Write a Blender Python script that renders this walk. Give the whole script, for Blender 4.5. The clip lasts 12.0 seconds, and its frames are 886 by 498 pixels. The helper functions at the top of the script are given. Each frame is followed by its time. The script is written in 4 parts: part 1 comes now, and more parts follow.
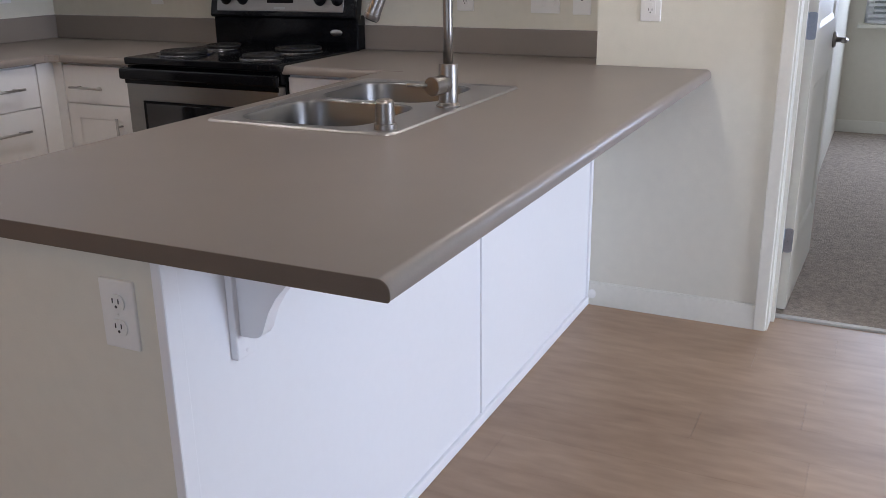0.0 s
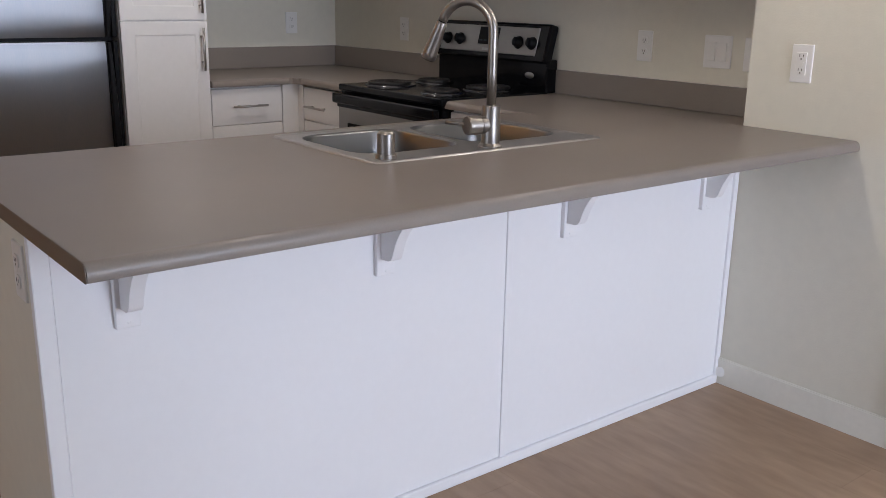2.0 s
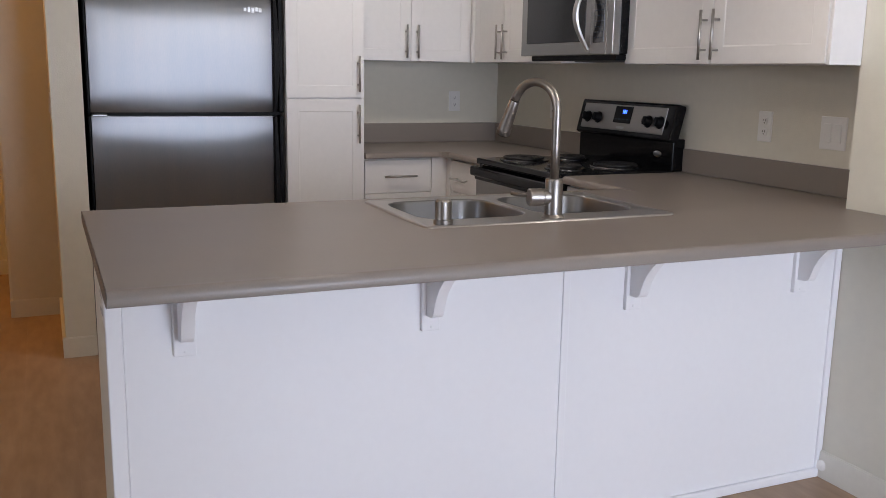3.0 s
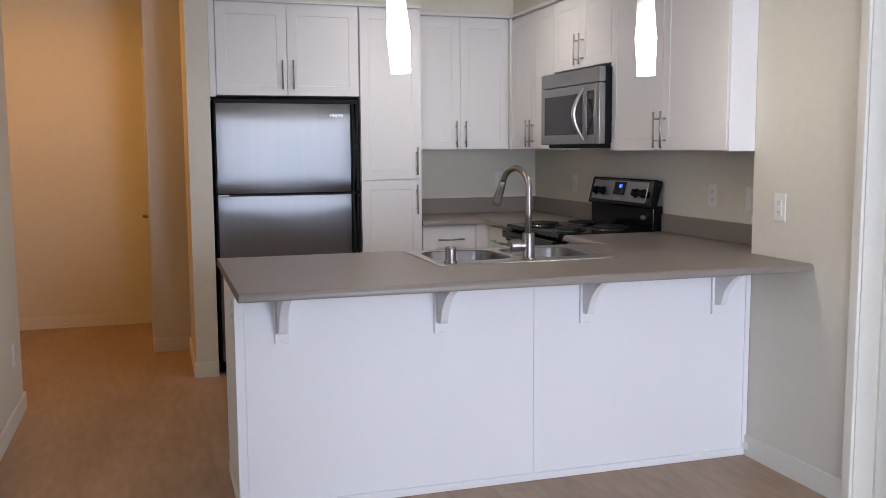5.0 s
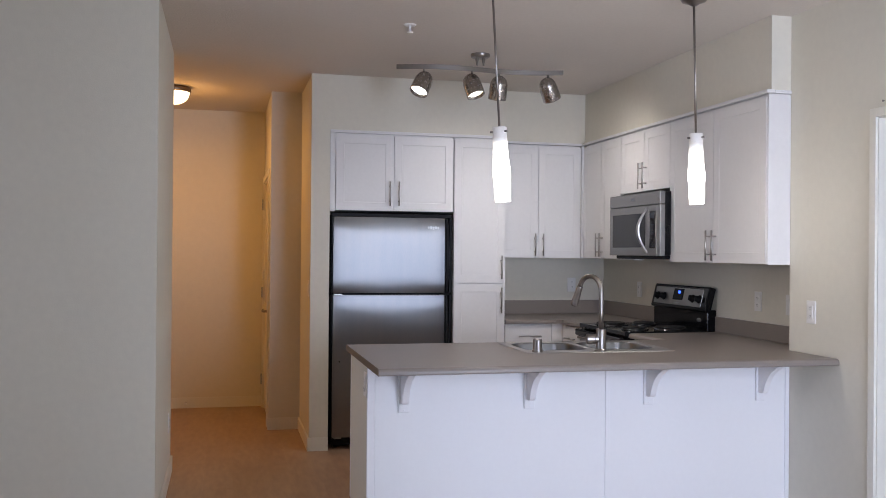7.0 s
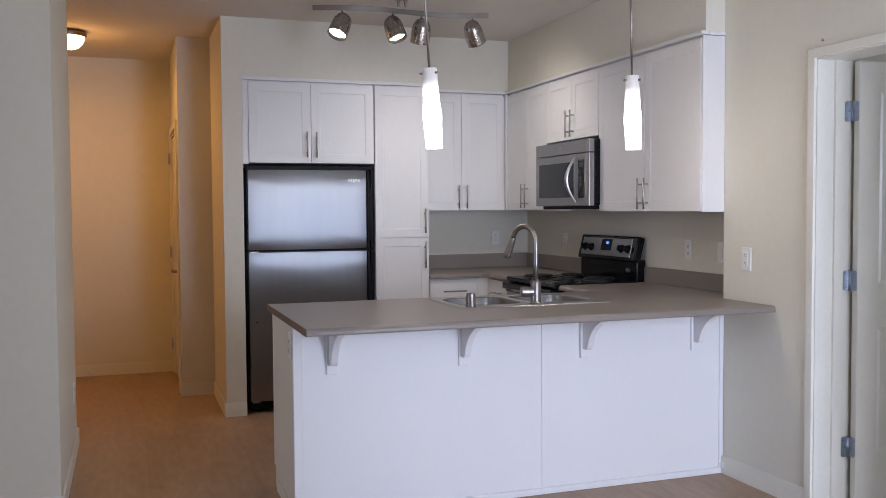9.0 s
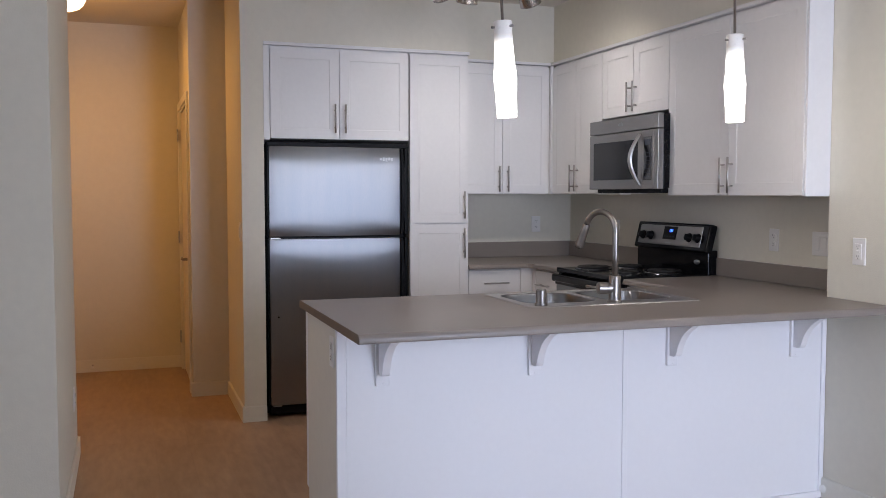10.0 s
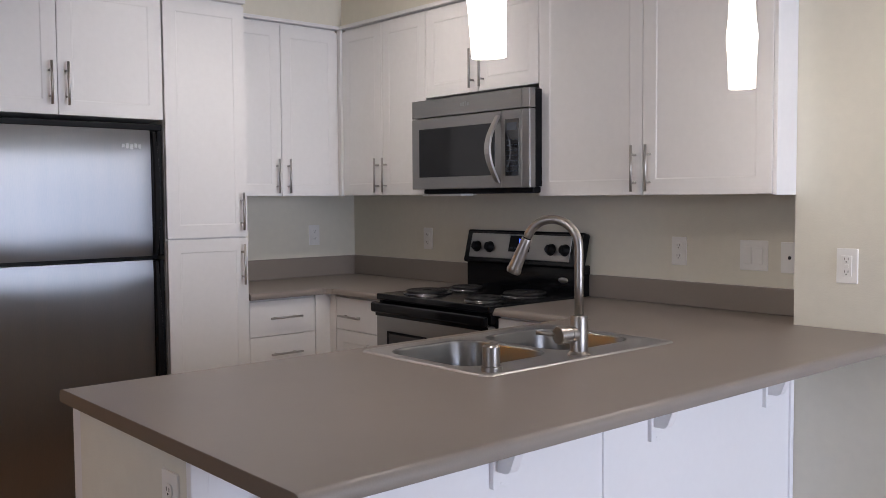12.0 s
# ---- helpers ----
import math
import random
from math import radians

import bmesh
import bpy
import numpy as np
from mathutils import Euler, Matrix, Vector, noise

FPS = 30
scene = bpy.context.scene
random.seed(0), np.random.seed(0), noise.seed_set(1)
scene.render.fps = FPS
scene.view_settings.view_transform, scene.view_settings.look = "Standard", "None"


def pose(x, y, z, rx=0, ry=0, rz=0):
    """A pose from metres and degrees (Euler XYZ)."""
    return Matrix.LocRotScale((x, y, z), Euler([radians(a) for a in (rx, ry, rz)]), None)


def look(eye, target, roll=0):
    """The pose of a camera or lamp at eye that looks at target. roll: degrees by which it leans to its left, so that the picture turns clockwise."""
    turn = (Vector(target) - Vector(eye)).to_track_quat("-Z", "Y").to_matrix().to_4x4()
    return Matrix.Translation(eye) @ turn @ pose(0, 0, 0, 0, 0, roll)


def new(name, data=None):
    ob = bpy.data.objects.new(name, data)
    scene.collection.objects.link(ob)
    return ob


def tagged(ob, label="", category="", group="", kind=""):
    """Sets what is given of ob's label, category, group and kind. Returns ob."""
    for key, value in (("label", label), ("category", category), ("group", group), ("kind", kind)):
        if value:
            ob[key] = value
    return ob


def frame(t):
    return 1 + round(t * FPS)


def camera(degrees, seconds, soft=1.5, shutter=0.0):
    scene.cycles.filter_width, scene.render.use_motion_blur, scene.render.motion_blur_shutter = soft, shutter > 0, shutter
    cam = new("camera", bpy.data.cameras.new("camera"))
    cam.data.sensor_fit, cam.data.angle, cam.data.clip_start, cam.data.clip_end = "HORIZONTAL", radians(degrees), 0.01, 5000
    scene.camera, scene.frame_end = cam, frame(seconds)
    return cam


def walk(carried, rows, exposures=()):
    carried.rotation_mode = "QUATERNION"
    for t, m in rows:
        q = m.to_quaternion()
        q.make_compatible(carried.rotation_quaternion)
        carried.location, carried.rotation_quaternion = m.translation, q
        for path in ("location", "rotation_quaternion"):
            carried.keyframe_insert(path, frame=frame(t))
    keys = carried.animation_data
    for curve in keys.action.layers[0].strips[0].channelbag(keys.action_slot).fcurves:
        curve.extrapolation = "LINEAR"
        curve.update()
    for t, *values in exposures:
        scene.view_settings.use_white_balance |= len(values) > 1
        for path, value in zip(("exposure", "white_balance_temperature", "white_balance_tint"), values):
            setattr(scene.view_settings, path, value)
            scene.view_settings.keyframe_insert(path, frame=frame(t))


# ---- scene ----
cam = camera(52.0, 12.0, 0.85)
PATH = [
    (0, (0.942, 0.798, 1.314), (0.109, 2.505, 0.687), -0.8),
    (0.5, (1.158, 0.923, 1.305), (0.05, 2.478, 0.71), -0.6),
    (1, (1.374, 1.054, 1.321), (0.16, 2.531, 0.733), 0.2),
    (1.5, (1.615, 1.176, 1.326), (0.263, 2.539, 0.767), 1.1),
    (2, (1.747, 1.358, 1.307), (0.236, 2.555, 0.772), 1.0),
    (2.5, (1.865, 1.545, 1.309), (0.265, 2.63, 0.799), 1.1),
    (3, (2.124, 1.657, 1.319), (0.327, 2.448, 0.938), 1.0),
    (3.5, (2.422, 1.656, 1.351), (0.588, 2.372, 0.997), 0.9),
    (5.5, (3.698, 1.454, 1.397), (1.768, 1.968, 1.295), -0.4),
    (6, (3.962, 1.424, 1.428), (2.013, 1.871, 1.45), 0.4),
    (6.5, (4.153, 1.312, 1.442), (2.201, 1.746, 1.472), 0.8),
    (7, (4.227, 1.098, 1.415), (2.283, 1.567, 1.422), 0.5),
    (7.5, (4.261, 1.02, 1.379), (2.364, 1.649, 1.304), -0.8),
    (9.5, (3.661, 1.09, 1.385), (1.777, 1.754, 1.293), -0.3),
    (10, (3.257, 1.031, 1.37), (1.374, 1.692, 1.251), 0.0),
    (10.5, (2.846, 1.01, 1.345), (0.967, 1.682, 1.216), 0.1),
    (11, (2.4, 1.002, 1.359), (0.553, 1.759, 1.223), 0.4),
    (11.5, (1.974, 0.975, 1.381), (0.309, 2.078, 1.263), 0.5),
    (12, (1.559, 1.023, 1.359), (0.056, 2.337, 1.248), -0.4),
]
walk(cam, [(t, look(eye, target, roll)) for t, eye, target, roll in PATH], 
     [(0, 0.17, 6300, 9), (0.5, 0.0, 6350, 9), (1.5, 0.0, 6550, 9), (3, -0.03, 6800, 10), (3.7, -0.02, 6800, 10), (5.5, -0.06, 6500, 10), (7.5, -0.04, 6350, 11), (9.5, -0.10, 6350, 11), (11, -0.06, 6250, 11), (11.5, -0.07, 6250, 10), (12, -0.02, 6600, 11)])


# ---- light ----
world = bpy.data.worlds.new("sky")
scene.world = world
world.use_nodes = True
_n = world.node_tree.nodes
_sky = _n.new("ShaderNodeTexSky")
_sky.sky_type, _sky.sun_disc = "NISHITA", False
_sky.sun_elevation, _sky.sun_rotation = radians(40), radians(250)
world.node_tree.links.new(_sky.outputs[0], _n["Background"].inputs[0])
_n["Background"].inputs[1].default_value = 0.12


def lamp(name, kind, m, power, color, size=0.1, size_y=None, blend=0.5, angle=100):
    data = bpy.data.lights.new(name, kind)
    data.energy, data.color = power, color
    if kind == "AREA":
        data.shape, data.size, data.size_y = "RECTANGLE", size, size_y or size
    elif kind == "SUN":
        data.angle = radians(size)
    else:
        data.shadow_soft_size = size
    if kind == "SPOT":
        data.spot_size, data.spot_blend = radians(angle), blend
    ob = new(name, data)
    ob.matrix_world = m
    return ob


DAY = (0.68, 0.765, 1.0)
WARM = (1.0, 0.45, 0.09)
SOFTW = (1.0, 0.92, 0.88)
lamp("sun", "SUN", look((0, 0, 10), (5.8, 2.1, 4.0)), 1.2, (1.0, 0.95, 0.88), 8)
lamp("living_window_light", "AREA", look((4.90, 3.16, 1.20), (0, 3.16, 1.20)), 140, DAY, 1.45, 1.85)
# fill lamp added out of view in the south to brighten south-facing surfaces
lamp("south_fill_light", "AREA", look((1.1, -3.13, 1.55), (1.1, 3, 1.55)), 38, DAY, 1.5, 1.2)
lamp("bedroom_window_light", "AREA", look((1.6, 7.9, 1.5), (1.6, 4, 1.3)), 44, DAY, 1.3, 1.1)
lamp("hall_bulb", "POINT", pose(-3.09, 0.717, 2.42), 4.2, WARM, 0.09)
lamp("hall_dome_light", "AREA", look((-3.09, 0.717, 2.53), (-3.09, 0.718, 0)), 9.0, WARM, 0.2)

# ---- materials ----


def material(name, base, rough=0.5, metal=0.0, var=0.06, scale=3.0, fine=60.0, bump=0.02, bump_scale=200.0, emit=None, strength=0.0,
             spec=0.5, stretch=(1, 1, 1), rough_var=0.08, aniso=0.0, piece=0.0, coat=0.0, tint=(0.9, 0.95, 1.0), whole=False):
    m = bpy.data.materials.new(name)
    m.use_nodes = True
    t = m.node_tree
    n, l = t.nodes, t.links
    b = n["Principled BSDF"]
    b.inputs["Metallic"].default_value = metal
    b.inputs["Specular IOR Level"].default_value = spec
    b.inputs["Anisotropic"].default_value = aniso
    b.inputs["Coat Weight"].default_value = coat
    co = n.new("ShaderNodeTexCoord")
    mp = n.new("ShaderNodeMapping")
    mp.inputs["Scale"].default_value = stretch
    l.new(n.new("ShaderNodeNewGeometry").outputs["Position"] if whole else co.outputs["Object"], mp.inputs[0])
    big, small = n.new("ShaderNodeTexNoise"), n.new("ShaderNodeTexNoise")
    for k, sc in ((big, scale), (small, fine)):
        k.inputs["Scale"].default_value = sc
        k.inputs["Detail"].default_value = 4
        l.new(mp.outputs[0], k.inputs["Vector"])
    add = n.new("ShaderNodeMath")
    add.operation = "ADD"
    l.new(big.outputs[0], add.inputs[0])
    l.new(small.outputs[0], add.inputs[1])
    last = add
    if piece:
        info, mul = n.new("ShaderNodeObjectInfo"), n.new("ShaderNodeMath")
        mul.operation = "MULTIPLY_ADD"
        mul.inputs[1].default_value = piece
        l.new(info.outputs["Random"], mul.inputs[0])
        l.new(add.outputs[0], mul.inputs[2])
        last = mul
    ramp = n.new("ShaderNodeMapRange")
    ramp.inputs["From Min"].default_value, ramp.inputs["From Max"].default_value = 0.6, 1.4 + piece
    l.new(last.outputs[0], ramp.inputs[0])
    mix = n.new("ShaderNodeMix")
    mix.data_type = "RGBA"
    lo = [c * (1 - var * 1.4) * w for c, w in zip(base, tint)] if var else base
    hi = [min(1.0, c * (1 + var)) for c in base]
    mix.inputs["A"].default_value, mix.inputs["B"].default_value = (*lo, 1), (*hi, 1)
    l.new(ramp.outputs[0], mix.inputs["Factor"])
    l.new(mix.outputs["Result"], b.inputs["Base Color"])
    rr = n.new("ShaderNodeMapRange")
    rr.inputs["To Min"].default_value, rr.inputs["To Max"].default_value = max(0.02, rough - rough_var), min(1, rough + rough_var)
    l.new(small.outputs[0], rr.inputs[0])
    l.new(rr.outputs[0], b.inputs["Roughness"])
    if bump:
        bn, bp = n.new("ShaderNodeTexNoise"), n.new("ShaderNodeBump")
        bn.inputs["Scale"].default_value = bump_scale
        bn.inputs["Detail"].default_value = 3
        l.new(mp.outputs[0], bn.inputs["Vector"])
        bp.inputs["Strength"].default_value, bp.inputs["Distance"].default_value = bump, 0.01
        l.new(bn.outputs[0], bp.inputs["Height"])
        l.new(bp.outputs[0], b.inputs["Normal"])
    if emit:
        b.inputs["Emission Color"].default_value = (*emit, 1)
        b.inputs["Emission Strength"].default_value = strength
    return m


NEUTRAL = (1, 1, 1)
M_WALL = material("cream_wall_paint", (0.730, 0.698, 0.602), 0.75, var=0.03, scale=1.2, fine=25, bump=0.09, bump_scale=170, tint=NEUTRAL, spec=0.3)
M_CEIL = material("ceiling_paint", (0.685, 0.638, 0.575), 0.9, var=0.03, scale=1.5, fine=40, bump=0.16, bump_scale=90, tint=NEUTRAL, spec=0.2)
M_TRIM = material("white_trim_paint", (0.78, 0.76, 0.68), 0.42, var=0.03, scale=4, fine=50, bump=0.02, bump_scale=60, tint=NEUTRAL)
M_PANEL = material("white_panel_paint", (0.86, 0.86, 0.872), 0.5, var=0.012, scale=2, fine=40, bump=0.006, bump_scale=90, tint=NEUTRAL)
M_CAB = material("white_cabinet_lacquer", (0.765, 0.757, 0.752), 0.38, var=0.02, scale=3, fine=40, bump=0.012, bump_scale=50, tint=NEUTRAL)
M_KICK = material("toe_kick_board", (0.55, 0.52, 0.47), 0.6, var=0.08)
M_LAM = material("taupe_laminate", (0.258, 0.221, 0.193), 0.335, spec=0.36, var=0.035, scale=4, fine=300, bump=0.008, bump_scale=500, rough_var=0.03, tint=(0.95, 0.97, 1.0))
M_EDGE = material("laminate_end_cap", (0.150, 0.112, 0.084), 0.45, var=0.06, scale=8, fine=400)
M_STEEL = material("brushed_stainless", (0.31, 0.295, 0.28), 0.33, 1.0, var=0.015, scale=2, fine=30, bump=0, stretch=(1, 1, 12), rough_var=0.02)
M_FRIDGE = material("brushed_fridge_steel", (0.275, 0.272, 0.279), 0.35, 1.0, var=0.02, scale=1.2, fine=30, aniso=0.96, bump=0.0, stretch=(1, 12, 1), rough_var=0.02)
_grain = M_FRIDGE.node_tree.nodes.new("ShaderNodeCombineXYZ")
_grain.inputs[1].default_value = 1.0
M_FRIDGE.node_tree.links.new(_grain.outputs[0], M_FRIDGE.node_tree.nodes["Principled BSDF"].inputs["Tangent"])
# one sink steel in two tones: bowl shade and flange sheen put into the colour
M_SINK_SHADED = material("sink_steel_shaded", (0.235, 0.237, 0.246), 0.28, 1.0, var=0.012, scale=3, fine=30, bump=0, rough_var=0.012, tint=NEUTRAL)
M_SINK_LIT = material("sink_steel_lit", (0.46, 0.45, 0.45), 0.40, 1.0, var=0.012, scale=3, fine=30, bump=0, rough_var=0.012, tint=NEUTRAL)
M_PULL = material("satin_nickel_pull", (0.50, 0.475, 0.45), 0.34, 1.0, var=0.03, scale=10, fine=60, bump=0, rough_var=0.02)
M_HEAD = material("satin_spot_metal", (0.46, 0.42, 0.385), 0.27, 1.0, var=0.03, scale=10, fine=60, bump=0, rough_var=0.02)
M_NICKEL = material("brushed_nickel", (0.325, 0.295, 0.268), 0.35, 1.0, var=0.03, scale=10, fine=60, bump=0, rough_var=0.02, stretch=(1, 1, 8))
M_HINGE = material("zinc_hinge", (0.42, 0.46, 0.52), 0.38, 1.0, var=0.1, scale=20, fine=200)
M_BLACK = material("black_enamel", (0.006, 0.006, 0.007), 0.12, spec=0.2, var=0.2, scale=8, fine=150, bump=0.0, rough_var=0.06)
M_BLKPL = material("black_plastic", (0.006, 0.006, 0.0068), 0.42, spec=0.12, var=0.2, scale=8, fine=200, bump=0.05, bump_scale=500)
M_COIL = material("burner_coil", (0.03, 0.028, 0.027), 0.5, 0.6, var=0.2, scale=30, fine=200)
M_CHROME = material("chrome_drip_pan", (0.13, 0.13, 0.135), 0.24, 1.0, var=0.08, scale=20, fine=150, bump=0)
M_DGLASS = material("dark_oven_glass", (0.012, 0.012, 0.014), 0.06, var=0.1, bump=0, coat=0.5, rough_var=0.02)
M_MWGLASS = material("microwave_glass", (0.018, 0.019, 0.021), 0.12, spec=0.3, var=0.15, scale=4, fine=300, bump=0, rough_var=0.03)
M_PLATE = material("white_plastic_plate", (0.82, 0.81, 0.78), 0.35, var=0.02, scale=20, fine=100, bump=0, tint=NEUTRAL)
M_SLOT = material("outlet_slot", (0.05, 0.045, 0.04), 0.6, var=0.1, bump=0)
M_DISP = material("blue_display", (0.01, 0.02, 0.05), 0.2, bump=0, emit=(0.03, 0.10, 1.0), strength=5.0)
M_LCD = material("dim_display", (0.05, 0.06, 0.075), 0.15, bump=0)
M_BADGE = material("silver_badge", (0.38, 0.38, 0.38), 0.30, 1.0, var=0.05, bump=0)
M_SHADE = material("lit_opal_glass", (0.9, 0.88, 0.84), 0.3, bump=0, var=0.02, tint=NEUTRAL, emit=(1.0, 0.93, 0.83), strength=2.0)
_t = M_SHADE.node_tree
_tc, _sp, _mr = _t.nodes.new("ShaderNodeTexCoord"), _t.nodes.new("ShaderNodeSeparateXYZ"), _t.nodes.new("ShaderNodeMapRange")
_t.links.new(_tc.outputs["Object"], _sp.inputs[0])
_t.links.new(_sp.outputs["Z"], _mr.inputs[0])
_mr.interpolation_type = "SMOOTHSTEP"
for _k, _v in (("From Min", 0.17), ("From Max", 0.30), ("To Min", 6.0), ("To Max", 0.05)):
    _mr.inputs[_k].default_value = _v
_t.links.new(_mr.outputs[0], _t.nodes["Principled BSDF"].inputs["Emission Strength"])
M_BULB = material("lit_bulb", (0.9, 0.9, 0.9), 0.3, bump=0, emit=(1.0, 0.93, 0.82), strength=14)
M_DOME = material("lit_hall_dome", (0.9, 0.85, 0.75), 0.3, bump=0, emit=(1.0, 0.78, 0.48), strength=3.5)
M_PLANK = material("light_oak_laminate", (0.365, 0.250, 0.163), 0.42, var=0.23, scale=1.9, fine=14, bump=0.012, bump_scale=60, stretch=(0.5, 2.0, 1), piece=0.12, rough_var=0.05, tint=(1.04, 0.93, 0.87), whole=True)
M_UNDER = material("floor_joint", (0.26, 0.175, 0.115), 0.8, var=0.1)
M_CARPET = material("grey_carpet", (0.43, 0.36, 0.30), 0.95, var=0.30, scale=45, fine=150, bump=0.8, bump_scale=170, spec=0.1)
M_BLIND = material("white_blind", (0.8, 0.8, 0.8), 0.5, var=0.02, bump=0, tint=NEUTRAL)
M_VINYL = material("white_vinyl_frame", (0.8, 0.8, 0.8), 0.4, var=0.03, bump=0, tint=NEUTRAL)
M_GROUND = material("outside_ground", (0.16, 0.16, 0.13), 0.9, var=0.3, scale=0.3, fine=4)
M_TAN = material("hall_door_paint", (0.74, 0.69, 0.57), 0.42, var=0.03, scale=3, fine=40, bump=0.02, bump_scale=60, tint=NEUTRAL)
M_GLASS = bpy.data.materials.new("window_glass")
M_GLASS.use_nodes = True
_g = M_GLASS.node_tree.nodes["Principled BSDF"]
_g.inputs["Transmission Weight"].default_value, _g.inputs["Roughness"].default_value, _g.inputs["IOR"].default_value = 1.0, 0.0, 1.45

# ---- building blocks ----
ORG = {}


def box(x0, x1, y0, y1, z0, z1, bev=0.0, seg=2):
    bm = bmesh.new()
    bmesh.ops.create_cube(bm, size=1.0, matrix=Matrix.Translation(((x0 + x1) / 2, (y0 + y1) / 2, (z0 + z1) / 2)) @ Matrix.Diagonal((x1 - x0, y1 - y0, z1 - z0, 1)))
    if bev:
        bmesh.ops.bevel(bm, geom=bm.edges[:], offset=bev, segments=seg, profile=0.5, affect="EDGES")
    return bm


def join(*bms):
    out = bmesh.new()
    for b in bms:
        me = bpy.data.meshes.new("tmp")
        b.to_mesh(me)
        out.from_mesh(me)
        bpy.data.meshes.remove(me)
        b.free()
    return out


def moved(bm, m):
    bmesh.ops.transform(bm, matrix=m, verts=bm.verts[:])
    return bm


def lathe(profile, n=28, m=None):
    """A turned shape from (radius, height) pairs, closed where the radius is nought."""
    bm = bmesh.new()
    rings = []
    for r, z in profile:
        if r < 1e-6:
            rings.append([bm.verts.new((0, 0, z))])
        else:
            rings.append([bm.verts.new((r * math.cos(2 * math.pi * i / n), r * math.sin(2 * math.pi * i / n), z)) for i in range(n)])
    for a, b in zip(rings, rings[1:]):
        for i in range(n):
            j = (i + 1) % n
            if len(a) == 1 and len(b) > 1:
                bm.faces.new((a[0], b[j], b[i]))
            elif len(b) == 1 and len(a) > 1:
                bm.faces.new((a[i], a[j], b[0]))
            elif len(a) > 1:
                bm.faces.new((a[i], a[j], b[j], b[i]))
    bmesh.ops.recalc_face_normals(bm, faces=bm.faces[:])
    for f in bm.faces:
        f.smooth = True
    return moved(bm, m) if m else bm


def tube(points, r, n=14, caps=True):
    """A round bar along points; r is one radius or one per point."""
    pts = [Vector(p) for p in points]
    rs = r if isinstance(r, (list, tuple)) else [r] * len(pts)
    bm = bmesh.new()
    rings = []
    up = None
    for i, p in enumerate(pts):
        d = (pts[min(i + 1, len(pts) - 1)] - pts[max(i - 1, 0)]).normalized()
        if up is None:
            up = Vector((0, 0, 1)) if abs(d.z) < 0.9 else Vector((1, 0, 0))
        a = d.cross(up).normalized()
        b = a.cross(d).normalized()
        up = b
        rings.append([bm.verts.new(p + rs[i] * (a * math.cos(2 * math.pi * k / n) + b * math.sin(2 * math.pi * k / n))) for k in range(n)])
    for a, b in zip(rings, rings[1:]):
        for k in range(n):
            f = bm.faces.new((a[k], a[(k + 1) % n], b[(k + 1) % n], b[k]))
            f.smooth = True
    if caps:
        bm.faces.new(rings[0][::-1])
        bm.faces.new(rings[-1])
    bmesh.ops.recalc_face_normals(bm, faces=bm.faces[:])
    return bm


def rod(a, b, r, n=14):
    return tube([a, b], r, n)


def prism(outline, depth, m):
    """A flat outline in local x and z, given depth along local y, then placed by m."""
    bm = bmesh.new()
    a = [bm.verts.new((x, 0, z)) for x, z in outline]
    b = [bm.verts.new((x, depth, z)) for x, z in outline]
    bm.faces.new(a)
    bm.faces.new(b[::-1])
    k = len(outline)
    for i in range(k):
        bm.faces.new((a[i], b[i], b[(i + 1) % k], a[(i + 1) % k]))
    bmesh.ops.recalc_face_normals(bm, faces=bm.faces[:])
    return moved(bm, m)


FACE = {"S": 0, "E": 90, "N": 180, "W": 270}


def front(x, y, z, facing):
    """Local x to the viewer's right, y into the thing, z up, for a thing that faces that way."""
    return pose(x, y, z, 0, 0, FACE[facing])


def finish(name, bm, mat, smooth=False):
    me = bpy.data.meshes.new(name)
    bm.to_mesh(me)
    bm.free()
    me.materials.append(mat)
    if smooth:
        me.shade_smooth()
        me.set_sharp_from_angle(angle=radians(32))
    return new(name, me)


def thing(name, x, y, z, label, category, group=""):
    ob = new(name)
    ob.empty_display_size = 0.05
    ob.location = (x, y, z)
    ORG[ob] = Vector((x, y, z))
    return tagged(ob, label, category, group)


def part(name, bm, mat, parent, label="", smooth=False):
    """bm is in world places; it becomes one mesh under the thing or part."""
    o = ORG[parent]
    moved(bm, Matrix.Translation(-o))
    ob = finish(name, bm, mat, smooth)
    ob.parent = parent
    ORG[ob] = o
    return tagged(ob, label)


def solo(name, bm, mat, label, category, group=""):
    return tagged(finish(name, bm, mat), label, category, group)


def structure(name, bm, mat, label=""):
    ob = finish(name, bm, mat)
    ORG[ob] = Vector((0, 0, 0))
    return tagged(ob, label, "", "", "structure")


def rounded(x0, x1, y0, y1, r, n=6):
    pts = []
    for cx, cy, a0 in ((x1 - r, y1 - r, 0), (x0 + r, y1 - r, 90), (x0 + r, y0 + r, 180), (x1 - r, y0 + r, 270)):
        for i in range(n + 1):
            a = radians(a0 + 90 * i / n)
            pts.append((cx + r * math.cos(a), cy + r * math.sin(a)))
    return pts


# ---- the shell ----
H = 2.675
NW = 4.0      # near part of the north wall
KW = 4.205    # kitchen's north wall
WW = -2.885   # kitchen's west wall
structure("ceiling", box(-4.4, 5.2, -3.4, 4.33, H, H + 0.12), M_CEIL, "warm off-white lightly textured flat ceiling")
structure("wall_kitchen_north", box(WW - 0.12, 0.0, KW, KW + 0.12, 0, H), M_WALL, "cream painted kitchen wall behind the range")
structure("wall_kitchen_west", box(WW - 0.12, WW, 1.82, KW, 0, H), M_WALL, "cream painted kitchen wall behind the refrigerator")
DX0, DX1, DH = 0.650, 1.47, 2.06
NB = 4.175   # bedroom side of the north wall
